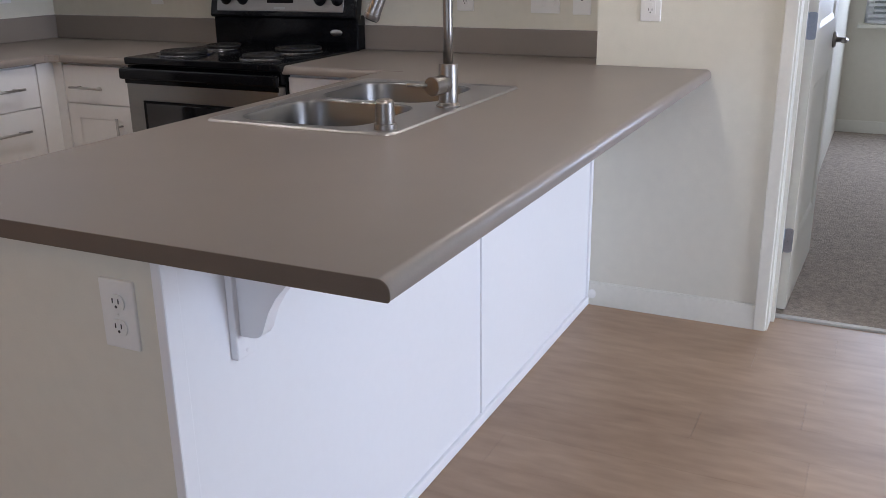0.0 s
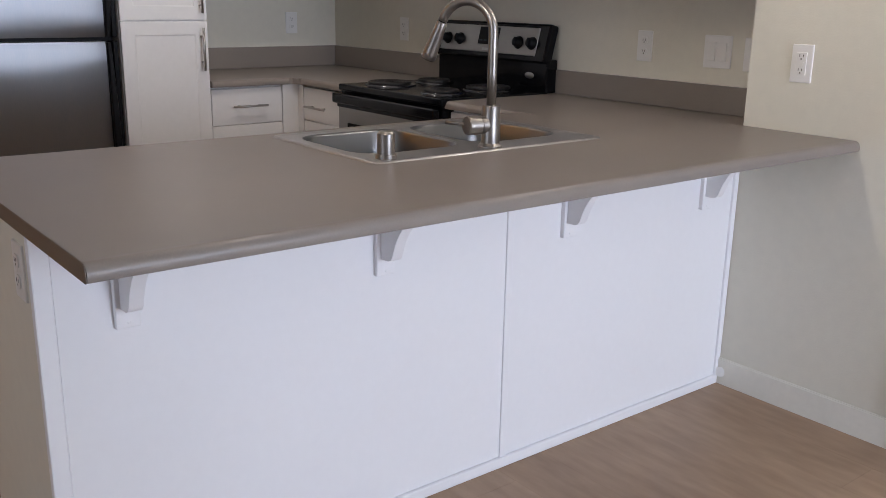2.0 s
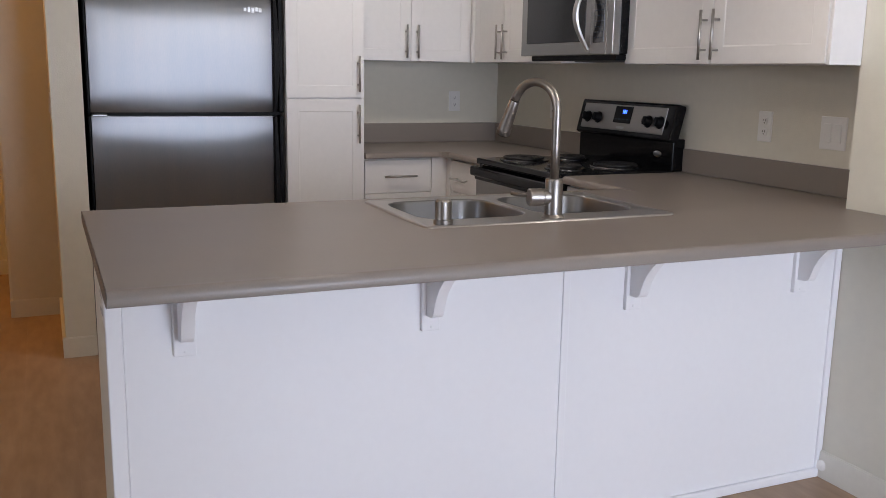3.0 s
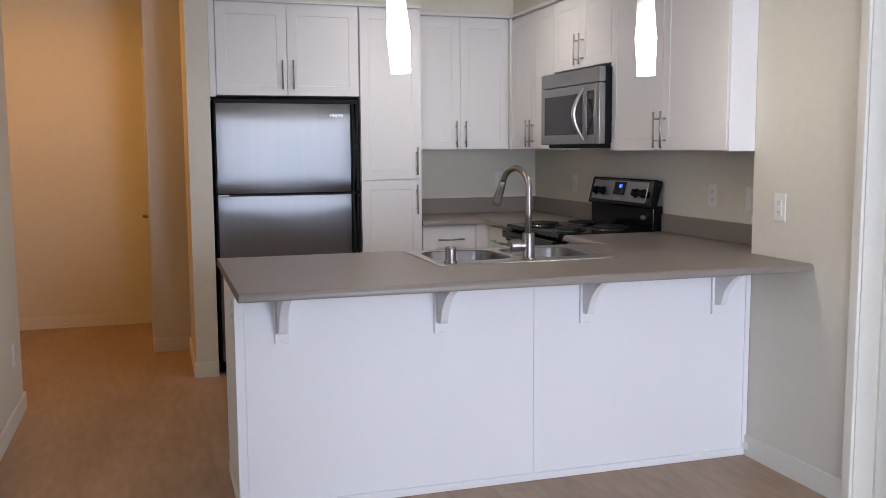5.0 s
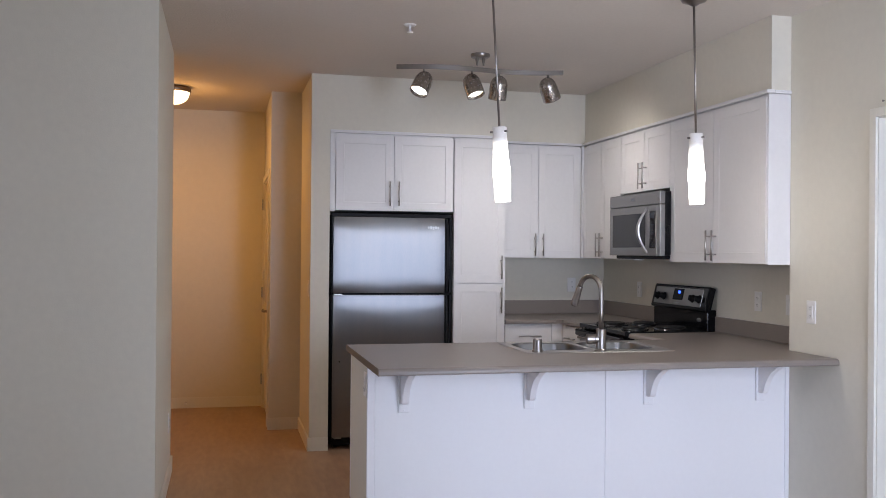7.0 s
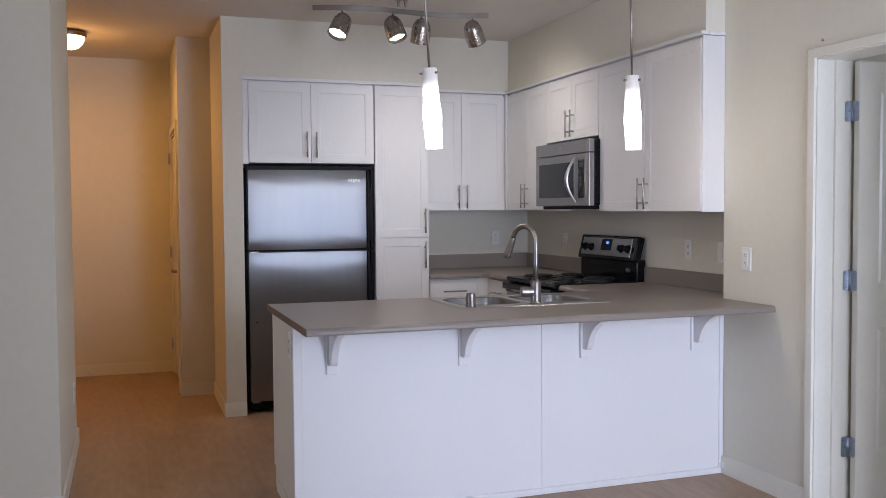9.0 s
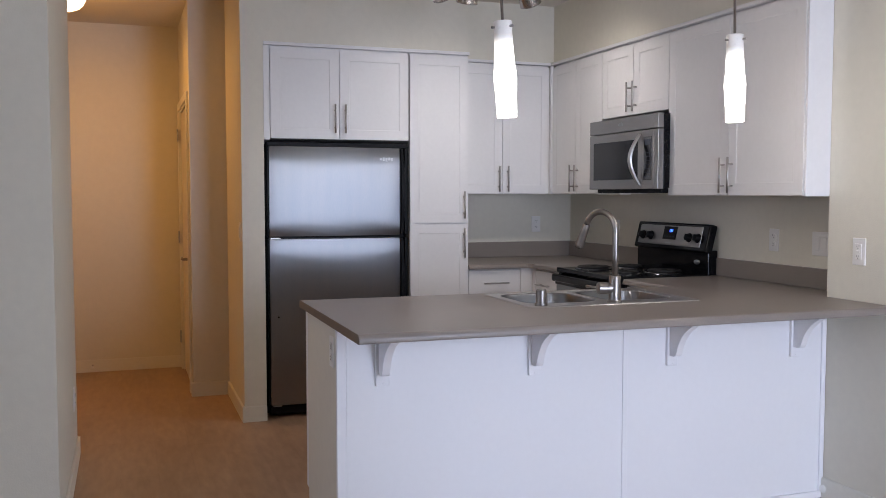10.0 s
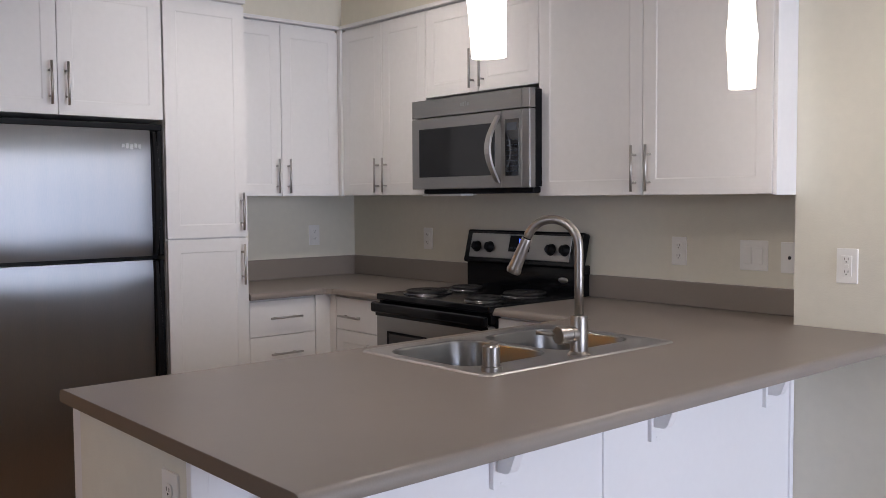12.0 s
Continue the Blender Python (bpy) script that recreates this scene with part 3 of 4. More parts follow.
def bracket(y):
    b = thing("counter_bracket", 0, y, 0.65, "white painted wooden corbel bracket under the counter overhang", "bracket", "brackets under the counter")
    part("back_plate", box(-0.0035, 0.014, y - 0.026, y + 0.026, 0.655, 0.882, 0.003, 3), M_PANEL, b)
    out = [(0.014, 0.882), (0.258, 0.882), (0.258, 0.874), (0.215, 0.860), (0.176, 0.843), (0.142, 0.824), (0.114, 0.802), (0.092, 0.777),
           (0.076, 0.751), (0.067, 0.728), (0.061, 0.712), (0.054, 0.703), (0.044, 0.699), (0.014, 0.698)]
    bm = prism([(x, z) for x, z in out], 0.03, pose(0, y - 0.015, 0))
    part("corbel", bm, M_PANEL, b, smooth=True)
    part("screw_cap", lathe([(0, 0.0012), (0.003, 0.001), (0.004, 0)], 10, pose(0.014, y, 0.667, 0, 90, 0)), M_PANEL, b)


for y in (1.931, 2.556, 3.190, 3.824):
    bracket(y)

# ---- countertops ----
CT = 0.914
SX0, SX1, SY0, SY1 = -0.584, -0.048, 2.566, 3.378


def counter_profile(x_front, x_back, t=0.031, r=0.019):
    """An outline with a rolled front nose that falls almost plumb below the roll."""
    s = 1 if x_front > x_back else -1
    o = [(x_back, CT), (x_back, CT - t), (x_front - s * 0.004, CT - t), (x_front - s * 0.001, CT - t + 0.002), (x_front, CT - t + 0.006), (x_front, CT - r - 0.003)]
    o += [(x_front - s * r * (1 - math.sin(radians(a))), CT - r + r * math.cos(radians(a))) for a in range(90, -1, -9)]
    o += [(x_front - s * (r + 0.003), CT)]
    return o


def top_piece(x_front, x_back, y0, y1):
    return prism(counter_profile(x_front, x_back), y1 - y0, pose(0, y0, 0))


ct = thing("countertop", 0, 3.0, CT, "taupe laminate countertop with rolled edge and backsplash", "countertop")
# peninsula slab, in pieces round the sink's hole
hx0, hx1, hy0, hy1 = SX0 + 0.02, SX1 - 0.02, SY0 + 0.02, SY1 - 0.02
part("slab", join(top_piece(0.404, hx1, 1.745, NW - 0.001), box(hx0, hx1, 1.745, hy0, CT - 0.031, CT), box(hx0, hx1, hy1, NW - 0.001, CT - 0.031, CT),
     top_piece(-0.655, hx0, 1.745, 3.584), box(hx0 - 0.002, hx0, 3.584, NW, CT - 0.031, CT)), M_LAM, ct, smooth=True)
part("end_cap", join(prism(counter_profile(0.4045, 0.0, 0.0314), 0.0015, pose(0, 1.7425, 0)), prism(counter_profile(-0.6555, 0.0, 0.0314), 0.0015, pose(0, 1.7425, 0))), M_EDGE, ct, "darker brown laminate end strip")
def run_n(x0, x1):
    """A run along the north wall, its nose to the south."""
    return prism(counter_profile(3.582, KW), x1 - x0, Matrix(((0, -1, 0, x1), (1, 0, 0, 0), (0, 0, 1, 0), (0, 0, 0, 1))))
part("slab", join(run_n(-1.066, hx0 - 0.002), box(hx0 - 0.002, -0.001, NW, KW - 0.001, CT - 0.031, CT)), M_LAM, ct, smooth=True)
part("backsplash", box(-1.066, -0.001, KW - 0.02, KW - 0.001, CT, CT + 0.101, 0.004), M_LAM, ct)
ct2 = thing("countertop", -2.5, 3.8, CT, "taupe laminate corner countertop with backsplash beside the range", "countertop")
part("slab", join(prism(counter_profile(-2.243, WW), KW - 0.001 - 3.145, pose(0, 3.145, 0)), run_n(-2.262, -1.818)), M_LAM, ct2, smooth=True)
part("corner_piece", prism([(-2.262, 3.582), (-2.243, 3.544), (-2.235, 3.559), (-2.215, 3.576), (-2.20, 3.582), (-2.21, 3.61), (-2.262, 3.61)], 0.029, Matrix(((1, 0, 0, 0), (0, 0, 1, 0), (0, -1, 0, CT - 0.001), (0, 0, 0, 1)))), M_LAM, ct2)
part("backsplash", box(WW + 0.001, WW + 0.021, 3.145, KW - 0.001, CT, CT + 0.113, 0.004), M_LAM, ct2)
part("backsplash", box(WW + 0.021, -1.818, KW - 0.02, KW - 0.001, CT, CT + 0.113, 0.004), M_LAM, ct2)

# ---- sink ----
sink = thing("kitchen_sink", -0.316, 2.968, CT, "stainless steel double-bowl drop-in sink in the counter", "sink")


def sink_rings(bm, *rings):
    """Round-cornered loops, each given as x0, x1, y0, y1, radius, height, with skins between them."""
    loops = [[bm.verts.new((x, y, r[5])) for x, y in rounded(*r[:5], 7)] for r in rings]
    for a, b in zip(loops, loops[1:]):
        for i in range(len(a)):
            bm.faces.new((a[i], a[(i + 1) % len(a)], b[(i + 1) % len(a)], b[i])).smooth = True
    return loops


def rim_edges(bm, a):
    return [bm.edges.get((a[i], a[(i + 1) % len(a)])) for i in range(len(a))]


def turned_up(bm):
    bmesh.ops.recalc_face_normals(bm, faces=bm.faces[:])
    flat = [f for f in bm.faces if abs(f.normal.z) > 0.9]
    if sum(f.normal.z * f.calc_area() for f in flat) < 0:
        bmesh.ops.reverse_faces(bm, faces=bm.faces[:])
    return bm


YM = (SY0 + SY1) / 2
BOWLS = [(SX0 + 0.045, SX1 - 0.115, SY0 + 0.045, YM - 0.014), (SX0 + 0.045, SX1 - 0.115, YM + 0.014, SY1 - 0.045)]
bm = bmesh.new()
inset = lambda q, r, z: (SX0 + q, SX1 - q, SY0 + q, SY1 - q, r, CT + z)
loops = sink_rings(bm, inset(0, 0.03, 0.0005), inset(0.003, 0.028, 0.005), inset(0.012, 0.024, 0.0055), inset(0.018, 0.02, 0.003))
edges = rim_edges(bm, loops[-1])
for x0, x1, y0, y1 in BOWLS:
    lip = [bm.verts.new((x, y, CT + 0.003)) for x, y in rounded(x0, x1, y0, y1, 0.085, 7)]
    edges += [bm.edges.new((lip[i], lip[(i + 1) % len(lip)])) for i in range(len(lip))]
bmesh.ops.triangle_fill(bm, edges=edges, use_beauty=True)
part("flange", turned_up(bm), M_SINK_LIT, sink)
for x0, x1, y0, y1 in BOWLS:
    bm = bmesh.new()
    loops = sink_rings(bm, *[(x0 + q, x1 - q, y0 + q, y1 - q, r, CT + z) for q, r, z in ((0, 0.085, 0.003), (0.003, 0.083, 0.0015), (0.006, 0.08, -0.004),
                       (0.012, 0.078, -0.12), (0.02, 0.07, -0.15), (0.035, 0.06, -0.172), (0.07, 0.04, -0.18))])
    bm.faces.new(loops[-1])
    part("bowl", turned_up(bm), M_SINK_SHADED, sink, "deep round-cornered steel bowl")
for y in (2.775, 3.16):
    part("drain", lathe([(0, 0.001), (0.02, 0.001), (0.03, 0.003), (0.042, 0.004), (0.045, 0.001)], 20, pose(-0.36, y, CT - 0.180)), M_CHROME, sink)

fau = thing("kitchen_faucet", -0.10, 2.978, CT, "brushed nickel gooseneck pull-down faucet on the sink deck", "faucet")
FX, FY, FZ = -0.098, 2.976, CT + 0.003
part("base", lathe([(0, 0), (0.033, 0), (0.033, 0.004), (0.027, 0.010), (0.0255, 0.012), (0.0255, 0.110), (0.024, 0.113), (0.0, 0.113)], 28, pose(FX, FY, FZ)), M_NICKEL, fau, smooth=True)
dirv = Vector((-0.165, -0.064, 0)).normalized()
RR = 0.080
arc = [Vector((FX, FY, FZ + 0.108)), Vector((FX, FY, FZ + 0.2)), Vector((FX, FY, FZ + 0.295))]
for a in range(8, 161, 8):
    arc.append(Vector((FX, FY, FZ + 0.301)) + dirv * RR * (1 - math.cos(radians(a))) + Vector((0, 0, RR * math.sin(radians(a)))))
part("spout", tube(arc, 0.0128, 18), M_NICKEL, fau)
e0 = arc[-1]
ed = (arc[-1] - arc[-2]).normalized()
part("collar", tube([e0 - ed * 0.002, e0 + ed * 0.004], 0.0118, 18), M_BLKPL, fau)
head = part("spray_head", tube([e0 + ed * q for q in (0.003, 0.0035, 0.005, 0.03, 0.085, 0.0945, 0.095, 0.097, 0.0975, 0.107, 0.112)],
            [0.012, 0.0145, 0.0152, 0.0162, 0.0195, 0.0202, 0.0192, 0.0192, 0.0212, 0.0212, 0.0185], 20), M_NICKEL, fau, smooth=True)
part("spray_face", tube([e0 + ed * 0.110, e0 + ed * 0.1135], 0.0175, 16), M_BLKPL, head)
part("button", tube([e0 + ed * 0.05 + dirv.cross(Vector((0, 0, 1))) * 0.0095, e0 + ed * 0.08 + dirv.cross(Vector((0, 0, 1))) * 0.0125], 0.0085, 10), M_BLKPL, head)
hv = Vector((-0.18, -0.98, 0.0)).normalized()
hz = Vector((FX, FY, FZ + 0.061))
valve = part("valve", tube([hz + hv * 0.015, hz + hv * 0.033, hz + hv * 0.034, hz + hv * 0.036, hz + hv * 0.037, hz + hv * 0.072, hz + hv * 0.075], [0.024, 0.024, 0.0225, 0.0225, 0.0255, 0.0255, 0.0235], 24), M_NICKEL, fau, smooth=True)
lv = (Vector((-0.82, -0.57, 0.06))).normalized()
part("lever", tube([hz + hv * 0.055 + lv * 0.015, hz + hv * 0.055 + lv * 0.076], [0.0048, 0.006], 12), M_NICKEL, valve)
sd = thing("air_gap_cap", -0.10, 2.635, CT, "small brushed nickel air gap cap on the sink deck", "air gap")
part("cap", lathe([(0, 0), (0.027, 0), (0.027, 0.012), (0.0225, 0.013), (0.0225, 0.062), (0.018, 0.068), (0, 0.069)], 24, pose(-0.10, 2.635, FZ)), M_NICKEL, sd, smooth=True)


# ---- refrigerator ----
fr = thing("refrigerator", -2.58, 2.29, 0, "top-freezer refrigerator with brushed stainless doors and black case", "refrigerator")
part("case", box(-2.86, -2.335, 1.845, 2.735, 0.02, 1.682, 0.006), M_BLKPL, fr)


def fridge_door(name, z0, z1):
    """A gently crowned door front, wide as the case."""
    bm = bmesh.new()
    ny, nz = 48, 72
    y0, y1 = 1.858, 2.676
    g = []
    for i in range(nz + 1):
        row = []
        for j in range(ny + 1):
            u, v = j / ny, i / nz
            y, z = y0 + (y1 - y0) * u, z0 + (z1 - z0) * v
            e = min(z - z0, z1 - z)
            side = min(y - y0, y1 - y)
            wave = 0.0008 * math.sin(9.0 * y + 7.0 * z) + 0.0003 * math.sin(21.0 * y - 2.0 * z)
            x = -2.250 + 0.0075 * (1 - (2 * u - 1) ** 2) - 0.0055 * max(0, 1 - e / (0.085 + 0.06 * (1 - (2 * u - 1) ** 2))) ** 2 - 0.004 * max(0, 1 - side / 0.05) ** 2 + wave
            row.append(bm.verts.new((x, y, z)))
        g.append(row)
    for i in range(nz):
        for j in range(ny):
            f = bm.faces.new((g[i][j], g[i][j + 1], g[i + 1][j + 1], g[i + 1][j]))
            f.smooth = True
    rim = [e for e in bm.edges if e.is_boundary]
    ext = bmesh.ops.extrude_edge_only(bm, edges=rim)
    for q in ext["geom"]:
        if isinstance(q, bmesh.types.BMVert):
            q.co.x = -2.33
    bmesh.ops.recalc_face_normals(bm, faces=bm.faces[:])
    d = part(name, bm, M_FRIDGE, fr, "brushed stainless steel door", smooth=True)
    part("hinge_side_trim", box(-2.33, -2.272, 1.846, 1.857, z0, z1, 0.003), M_BLKPL, d)
    # a moulded grip that stands furthest out at its middle and thins towards both ends
    hb = bmesh.new()
    rings = []
    for i in range(15):
        v = i / 14
        bow = math.sin(math.pi * v)
        xf, w = -2.246 + 0.020 * bow, 0.020 + 0.009 * bow
        z = z0 + 0.004 + (z1 - z0 - 0.008) * v
        rings.append([hb.verts.new((x, y, z)) for x, y in ((-2.33, 2.678), (xf - 0.006, 2.678), (xf, 2.683), (xf, 2.675 + w), (xf - 0.006, 2.678 + w), (-2.33, 2.678 + w))])
    for a, b in zip(rings, rings[1:]):
        for k in range(6):
            hb.faces.new((a[k], a[(k + 1) % 6], b[(k + 1) % 6], b[k]))
    hb.faces.new(rings[0]), hb.faces.new(rings[-1][::-1])
    bmesh.ops.recalc_face_normals(hb, faces=hb.faces[:])
    part("grip", hb, M_BLKPL, d, "black moulded door handle", smooth=True)
    part("handle_side_trim", box(-2.33, -2.268, 2.712, 2.733, z0, z1, 0.003), M_BLKPL, d)
    return d


fridge_door("freezer_door", 1.118, 1.662)
fridge_door("door", 0.085, 1.100)
part("top_trim", box(-2.334, -2.262, 1.846, 2.733, 1.664, 1.690, 0.003), M_BLKPL, fr)
part("kick_grille", box(-2.334, -2.30, 1.86, 2.72, 0.02, 0.070, 0.003), M_BLKPL, fr)
part("hinge", box(-2.325, -2.255, 1.862, 1.925, 1.1015, 1.1095, 0.002), M_BADGE, fr)
part("badge", join(*[box(-2.2485, -2.2445, 2.545 + i * 0.018, 2.558 + i * 0.018, 1.585 - 0.004 * (i % 3), 1.600 + 0.003 * (i % 2), 0.001) for i in range(5)]), M_BADGE, fr, "small silver maker's badge")
part("foot", lathe([(0, 0), (0.02, 0), (0.018, 0.022), (0, 0.022)], 12, pose(-2.38, 1.90, 0)), M_BLKPL, fr)
part("foot", lathe([(0, 0), (0.02, 0), (0.018, 0.022), (0, 0.022)], 12, pose(-2.38, 2.68, 0)), M_BLKPL, fr)
part("hinge_cap", box(-2.325, -2.262, 1.872, 1.925, 0.072, 0.084, 0.004), M_BADGE, fr, "pale lower hinge plate")
part("magnet_spot", lathe([(0, 0.002), (0.006, 0.001), (0.007, 0)], 10, pose(-2.2487, 1.907, 0.627, 0, 90, 0)), M_BLKPL, fr)

# ---- range ----
rg = thing("electric_range", -1.437, 3.87, 0, "black and stainless freestanding electric coil range", "range")
RX0, RX1 = -1.815, -1.060
part("body", box(RX0 + 0.003, RX1 - 0.003, 3.60, 4.185, 0.04, 0.891, 0.003), M_BLKPL, rg)
ck = part("cooktop", box(RX0, RX1, 3.558, 4.14, 0.892, 0.922, 0.007, 3), M_BLACK, rg, "black enamel cooktop")
part("vent_trim", box(RX0 + 0.006, RX1 - 0.006, 3.572, 3.60, 0.845, 0.890, 0.002), M_BLACK, rg)
dr = part("oven_door", box(RX0 + 0.004, RX1 - 0.004, 3.555, 3.598, 0.225, 0.838, 0.006), M_STEEL, rg, "stainless steel oven door")
part("top_band", box(RX0 + 0.004, RX1 - 0.004, 3.548, 3.556, 0.820, 0.838, 0.003), M_BLACK, dr)
part("window", box(RX0 + 0.10, RX1 - 0.10, 3.549, 3.5565, 0.36, 0.745, 0.003), M_DGLASS, dr)
part("window_frame", join(box(RX0 + 0.09, RX1 - 0.09, 3.5475, 3.5545, 0.745, 0.755, 0.002), box(RX0 + 0.09, RX1 - 0.09, 3.5475, 3.5545, 0.35, 0.36, 0.002),
     box(RX0 + 0.09, RX0 + 0.10, 3.5475, 3.5545, 0.36, 0.745, 0.002), box(RX1 - 0.10, RX1 - 0.09, 3.5475, 3.5545, 0.36, 0.745, 0.002)), M_BLKPL, dr)
part("handle", box(RX0 - 0.004, RX1 + 0.001, 3.524, 3.556, 0.838, 0.884, 0.010, 3), M_BLACK, dr, "full-width black handle")
part("storage_drawer", box(RX0 + 0.004, RX1 - 0.004, 3.558, 3.598, 0.05, 0.215, 0.005), M_STEEL, rg)
# backguard: upright lower part, tilted control panel above
part("riser", box(RX0 + 0.004, RX1 - 0.004, 4.13, 4.195, 0.915, 1.055, 0.006), M_BLACK, rg)
bgm = pose(0, 4.105, 1.045, -14, 0, 0)
bg = part("backguard", moved(box(RX0, RX1, 0.0, 0.05, 0.0, 0.165, 0.010, 3), bgm), M_BLACK, rg)
part("control_panel", moved(box(RX0 + 0.04, RX1 - 0.06, -0.003, 0.003, 0.025, 0.145, 0.002), bgm), M_STEEL, bg, "stainless control panel")
dsp = part("display", moved(box(-1.505, -1.370, -0.006, 0.0, 0.060, 0.138, 0.002), bgm), M_BLKPL, bg, "black display panel")
for i, (a, b) in enumerate(((0.0, 0.004), (0.010, 0.020), (0.026, 0.030))):
    part("digit", moved(box(-1.440 + a, -1.440 + b, -0.0072, -0.006, 0.104, 0.122), bgm), M_DISP, dsp, "blue clock digit")
for i in range(4):
    part("key", moved(box(-1.495 + i * 0.03, -1.475 + i * 0.03, -0.0068, -0.006, 0.074, 0.080), bgm), M_LCD, dsp)
for x in (-1.725, -1.635, -1.235, -1.150):
    k = part("knob", moved(lathe([(0, -0.028), (0.016, -0.028), (0.019, -0.025), (0.021, -0.008), (0.027, -0.006), (0.028, 0)], 20, pose(x, -0.003, 0.078, -90, 0, 0)), bgm), M_BLKPL, bg, "black control knob")
    part("pointer", moved(box(x - 0.004, x + 0.004, -0.036, -0.029, 0.060, 0.096, 0.002), bgm), M_BLKPL, k)
part("badge", moved(box(-1.468, -1.410, -0.0045, -0.003, 0.034, 0.044), bgm), M_BADGE, bg)
part("oval_badge", lathe([(0, 0.002), (0.9, 0.002), (1, 0)], 20, pose(-1.17, 4.13, 0.985, 90, 0, 0) @ Matrix.Diagonal((0.03, 0.014, 1, 1))), M_BADGE, rg, "small silver oval badge")


def burner(x, y, r):
    b = part("drip_pan", lathe([(0, 0.001), (r * 0.5, 0.0015), (r * 0.98, 0.0035), (r * 1.05, 0.0065), (r * 1.09, 0.0045), (r * 1.10, 0.0005)], 30, pose(x, y, 0.922)), M_CHROME, rg, "chrome drip pan")
    pts = []
    turns = 5 if r > 0.085 else 4
    for i in range(turns * 22 + 1):
        a = i / 22 * 2 * math.pi
        rad = r * (0.2 + 0.76 * i / (turns * 22))
        pts.append((x + rad * math.cos(a), y + rad * math.sin(a), 0.934))
    part("coil", tube(pts, 0.0064, 8), M_COIL, b, "black electric coil")


burner(-1.640, 3.725, 0.105)
burner(-1.245, 3.71, 0.082)
burner(-1.640, 3.975, 0.082)
burner(-1.255, 3.975, 0.105)

# ---- microwave ----
mw = thing("microwave_oven", -1.437, 4.0, 1.40, "stainless over-the-range microwave with black sides", "microwave")
MX0, MX1, MY = -1.820, -1.050, 3.785
MZ0, MZ1 = 1.403, 1.818
part("case", box(MX0 + 0.002, MX1 - 0.002, MY + 0.035, 4.19, MZ0 + 0.004, MZ1 - 0.002, 0.003), M_BLACK, mw)
part("top_grille", box(MX0, MX1 - 0.046, MY, MY + 0.036, MZ1 - 0.082, MZ1, 0.0025), M_STEEL, mw, "stainless vent band")
part("end_cap", box(MX1 - 0.0445, MX1, MY + 0.0005, MY + 0.036, MZ1 - 0.082, MZ1, 0.0025), M_STEEL, mw)
md = part("door", box(MX0, MX1 - 0.165, MY, MY + 0.036, MZ0, MZ1 - 0.086, 0.0025), M_STEEL, mw, "stainless door")
part("window", box(MX0 + 0.055, MX1 - 0.205, MY - 0.0025, MY + 0.001, MZ0 + 0.055, MZ1 - 0.135, 0.002), M_MWGLASS, md, "dark tinted window")
part("window_frame", join(box(MX0 + 0.047, MX1 - 0.197, MY - 0.0015, MY + 0.001, MZ0 + 0.047, MZ0 + 0.055), box(MX0 + 0.047, MX1 - 0.197, MY - 0.0015, MY + 0.001, MZ1 - 0.135, MZ1 - 0.127),
     box(MX0 + 0.047, MX0 + 0.055, MY - 0.0015, MY + 0.001, MZ0 + 0.055, MZ1 - 0.135)), M_STEEL, md)
hp = [(MX1 - 0.185, MY - 0.002 - 0.064 * math.sin(math.pi * q / 14), MZ0 + 0.02 + (MZ1 - MZ0 - 0.125) * q / 14) for q in range(15)]
hbm = bmesh.new()
_rings = []
for q, (hx, hy, hzz) in enumerate(hp):
    w2 = 0.012 + 0.005 * math.sin(math.pi * q / 14)
    _rings.append([hbm.verts.new((hx + dx, hy + dy, hzz)) for dx, dy in ((-w2, 0.004), (-w2 + 0.002, -0.004), (w2 - 0.002, -0.004), (w2, 0.004), (w2 - 0.002, 0.008), (-w2 + 0.002, 0.008))])
for ra, rb in zip(_rings, _rings[1:]):
    for k in range(6):
        hbm.faces.new((ra[k], ra[(k + 1) % 6], rb[(k + 1) % 6], rb[k]))
hbm.faces.new(_rings[0][::-1]), hbm.faces.new(_rings[-1])
bmesh.ops.recalc_face_normals(hbm, faces=hbm.faces[:])
part("handle", hbm, M_PULL, md, "curved stainless handle")
cp = part("control_side", box(MX1 - 0.163, MX1 - 0.046, MY, MY + 0.036, MZ0, MZ1 - 0.086, 0.0025), M_STEEL, mw)
part("side_strip", box(MX1 - 0.0445, MX1, MY + 0.0005, MY + 0.036, MZ0, MZ1 - 0.086, 0.0025), M_STEEL, mw)
kp = part("keypad", box(MX1 - 0.142, MX1 - 0.062, MY - 0.002, MY + 0.001, MZ0 + 0.05, MZ1 - 0.125, 0.002), M_DGLASS, cp, "black glass keypad")
part("display", box(MX1 - 0.131, MX1 - 0.073, MY - 0.0032, MY - 0.002, MZ1 - 0.172, MZ1 - 0.14), M_LCD, kp)
_key = box(-0.006, 0.006, -0.0006, 0.0006, -0.0022, 0.0022)
_keyme = bpy.data.meshes.new("key")
_key.to_mesh(_keyme)
_keyme.materials.append(M_LCD)
for r in range(7):
    for c in range(3):
        o = new("key", _keyme)
        o.parent = kp
        o.location = Vector((MX1 - 0.125 + c * 0.023, MY - 0.0028, MZ0 + 0.07 + r * 0.022)) - ORG[mw]
part("badge", join(*[box(-1.475 + i * 0.015, -1.464 + i * 0.015, MY - 0.0015, MY + 0.001, MZ1 - 0.045 - 0.002 * (i % 2), MZ1 - 0.032 + 0.003 * (i % 3)) for i in range(4)]), M_BADGE, mw, "small silver maker's badge")
part("bottom_pan", box(MX0 + 0.05, MX1 - 0.01, MY + 0.03, 4.18, MZ0 - 0.022, MZ0 + 0.003, 0.004), M_BLKPL, mw)
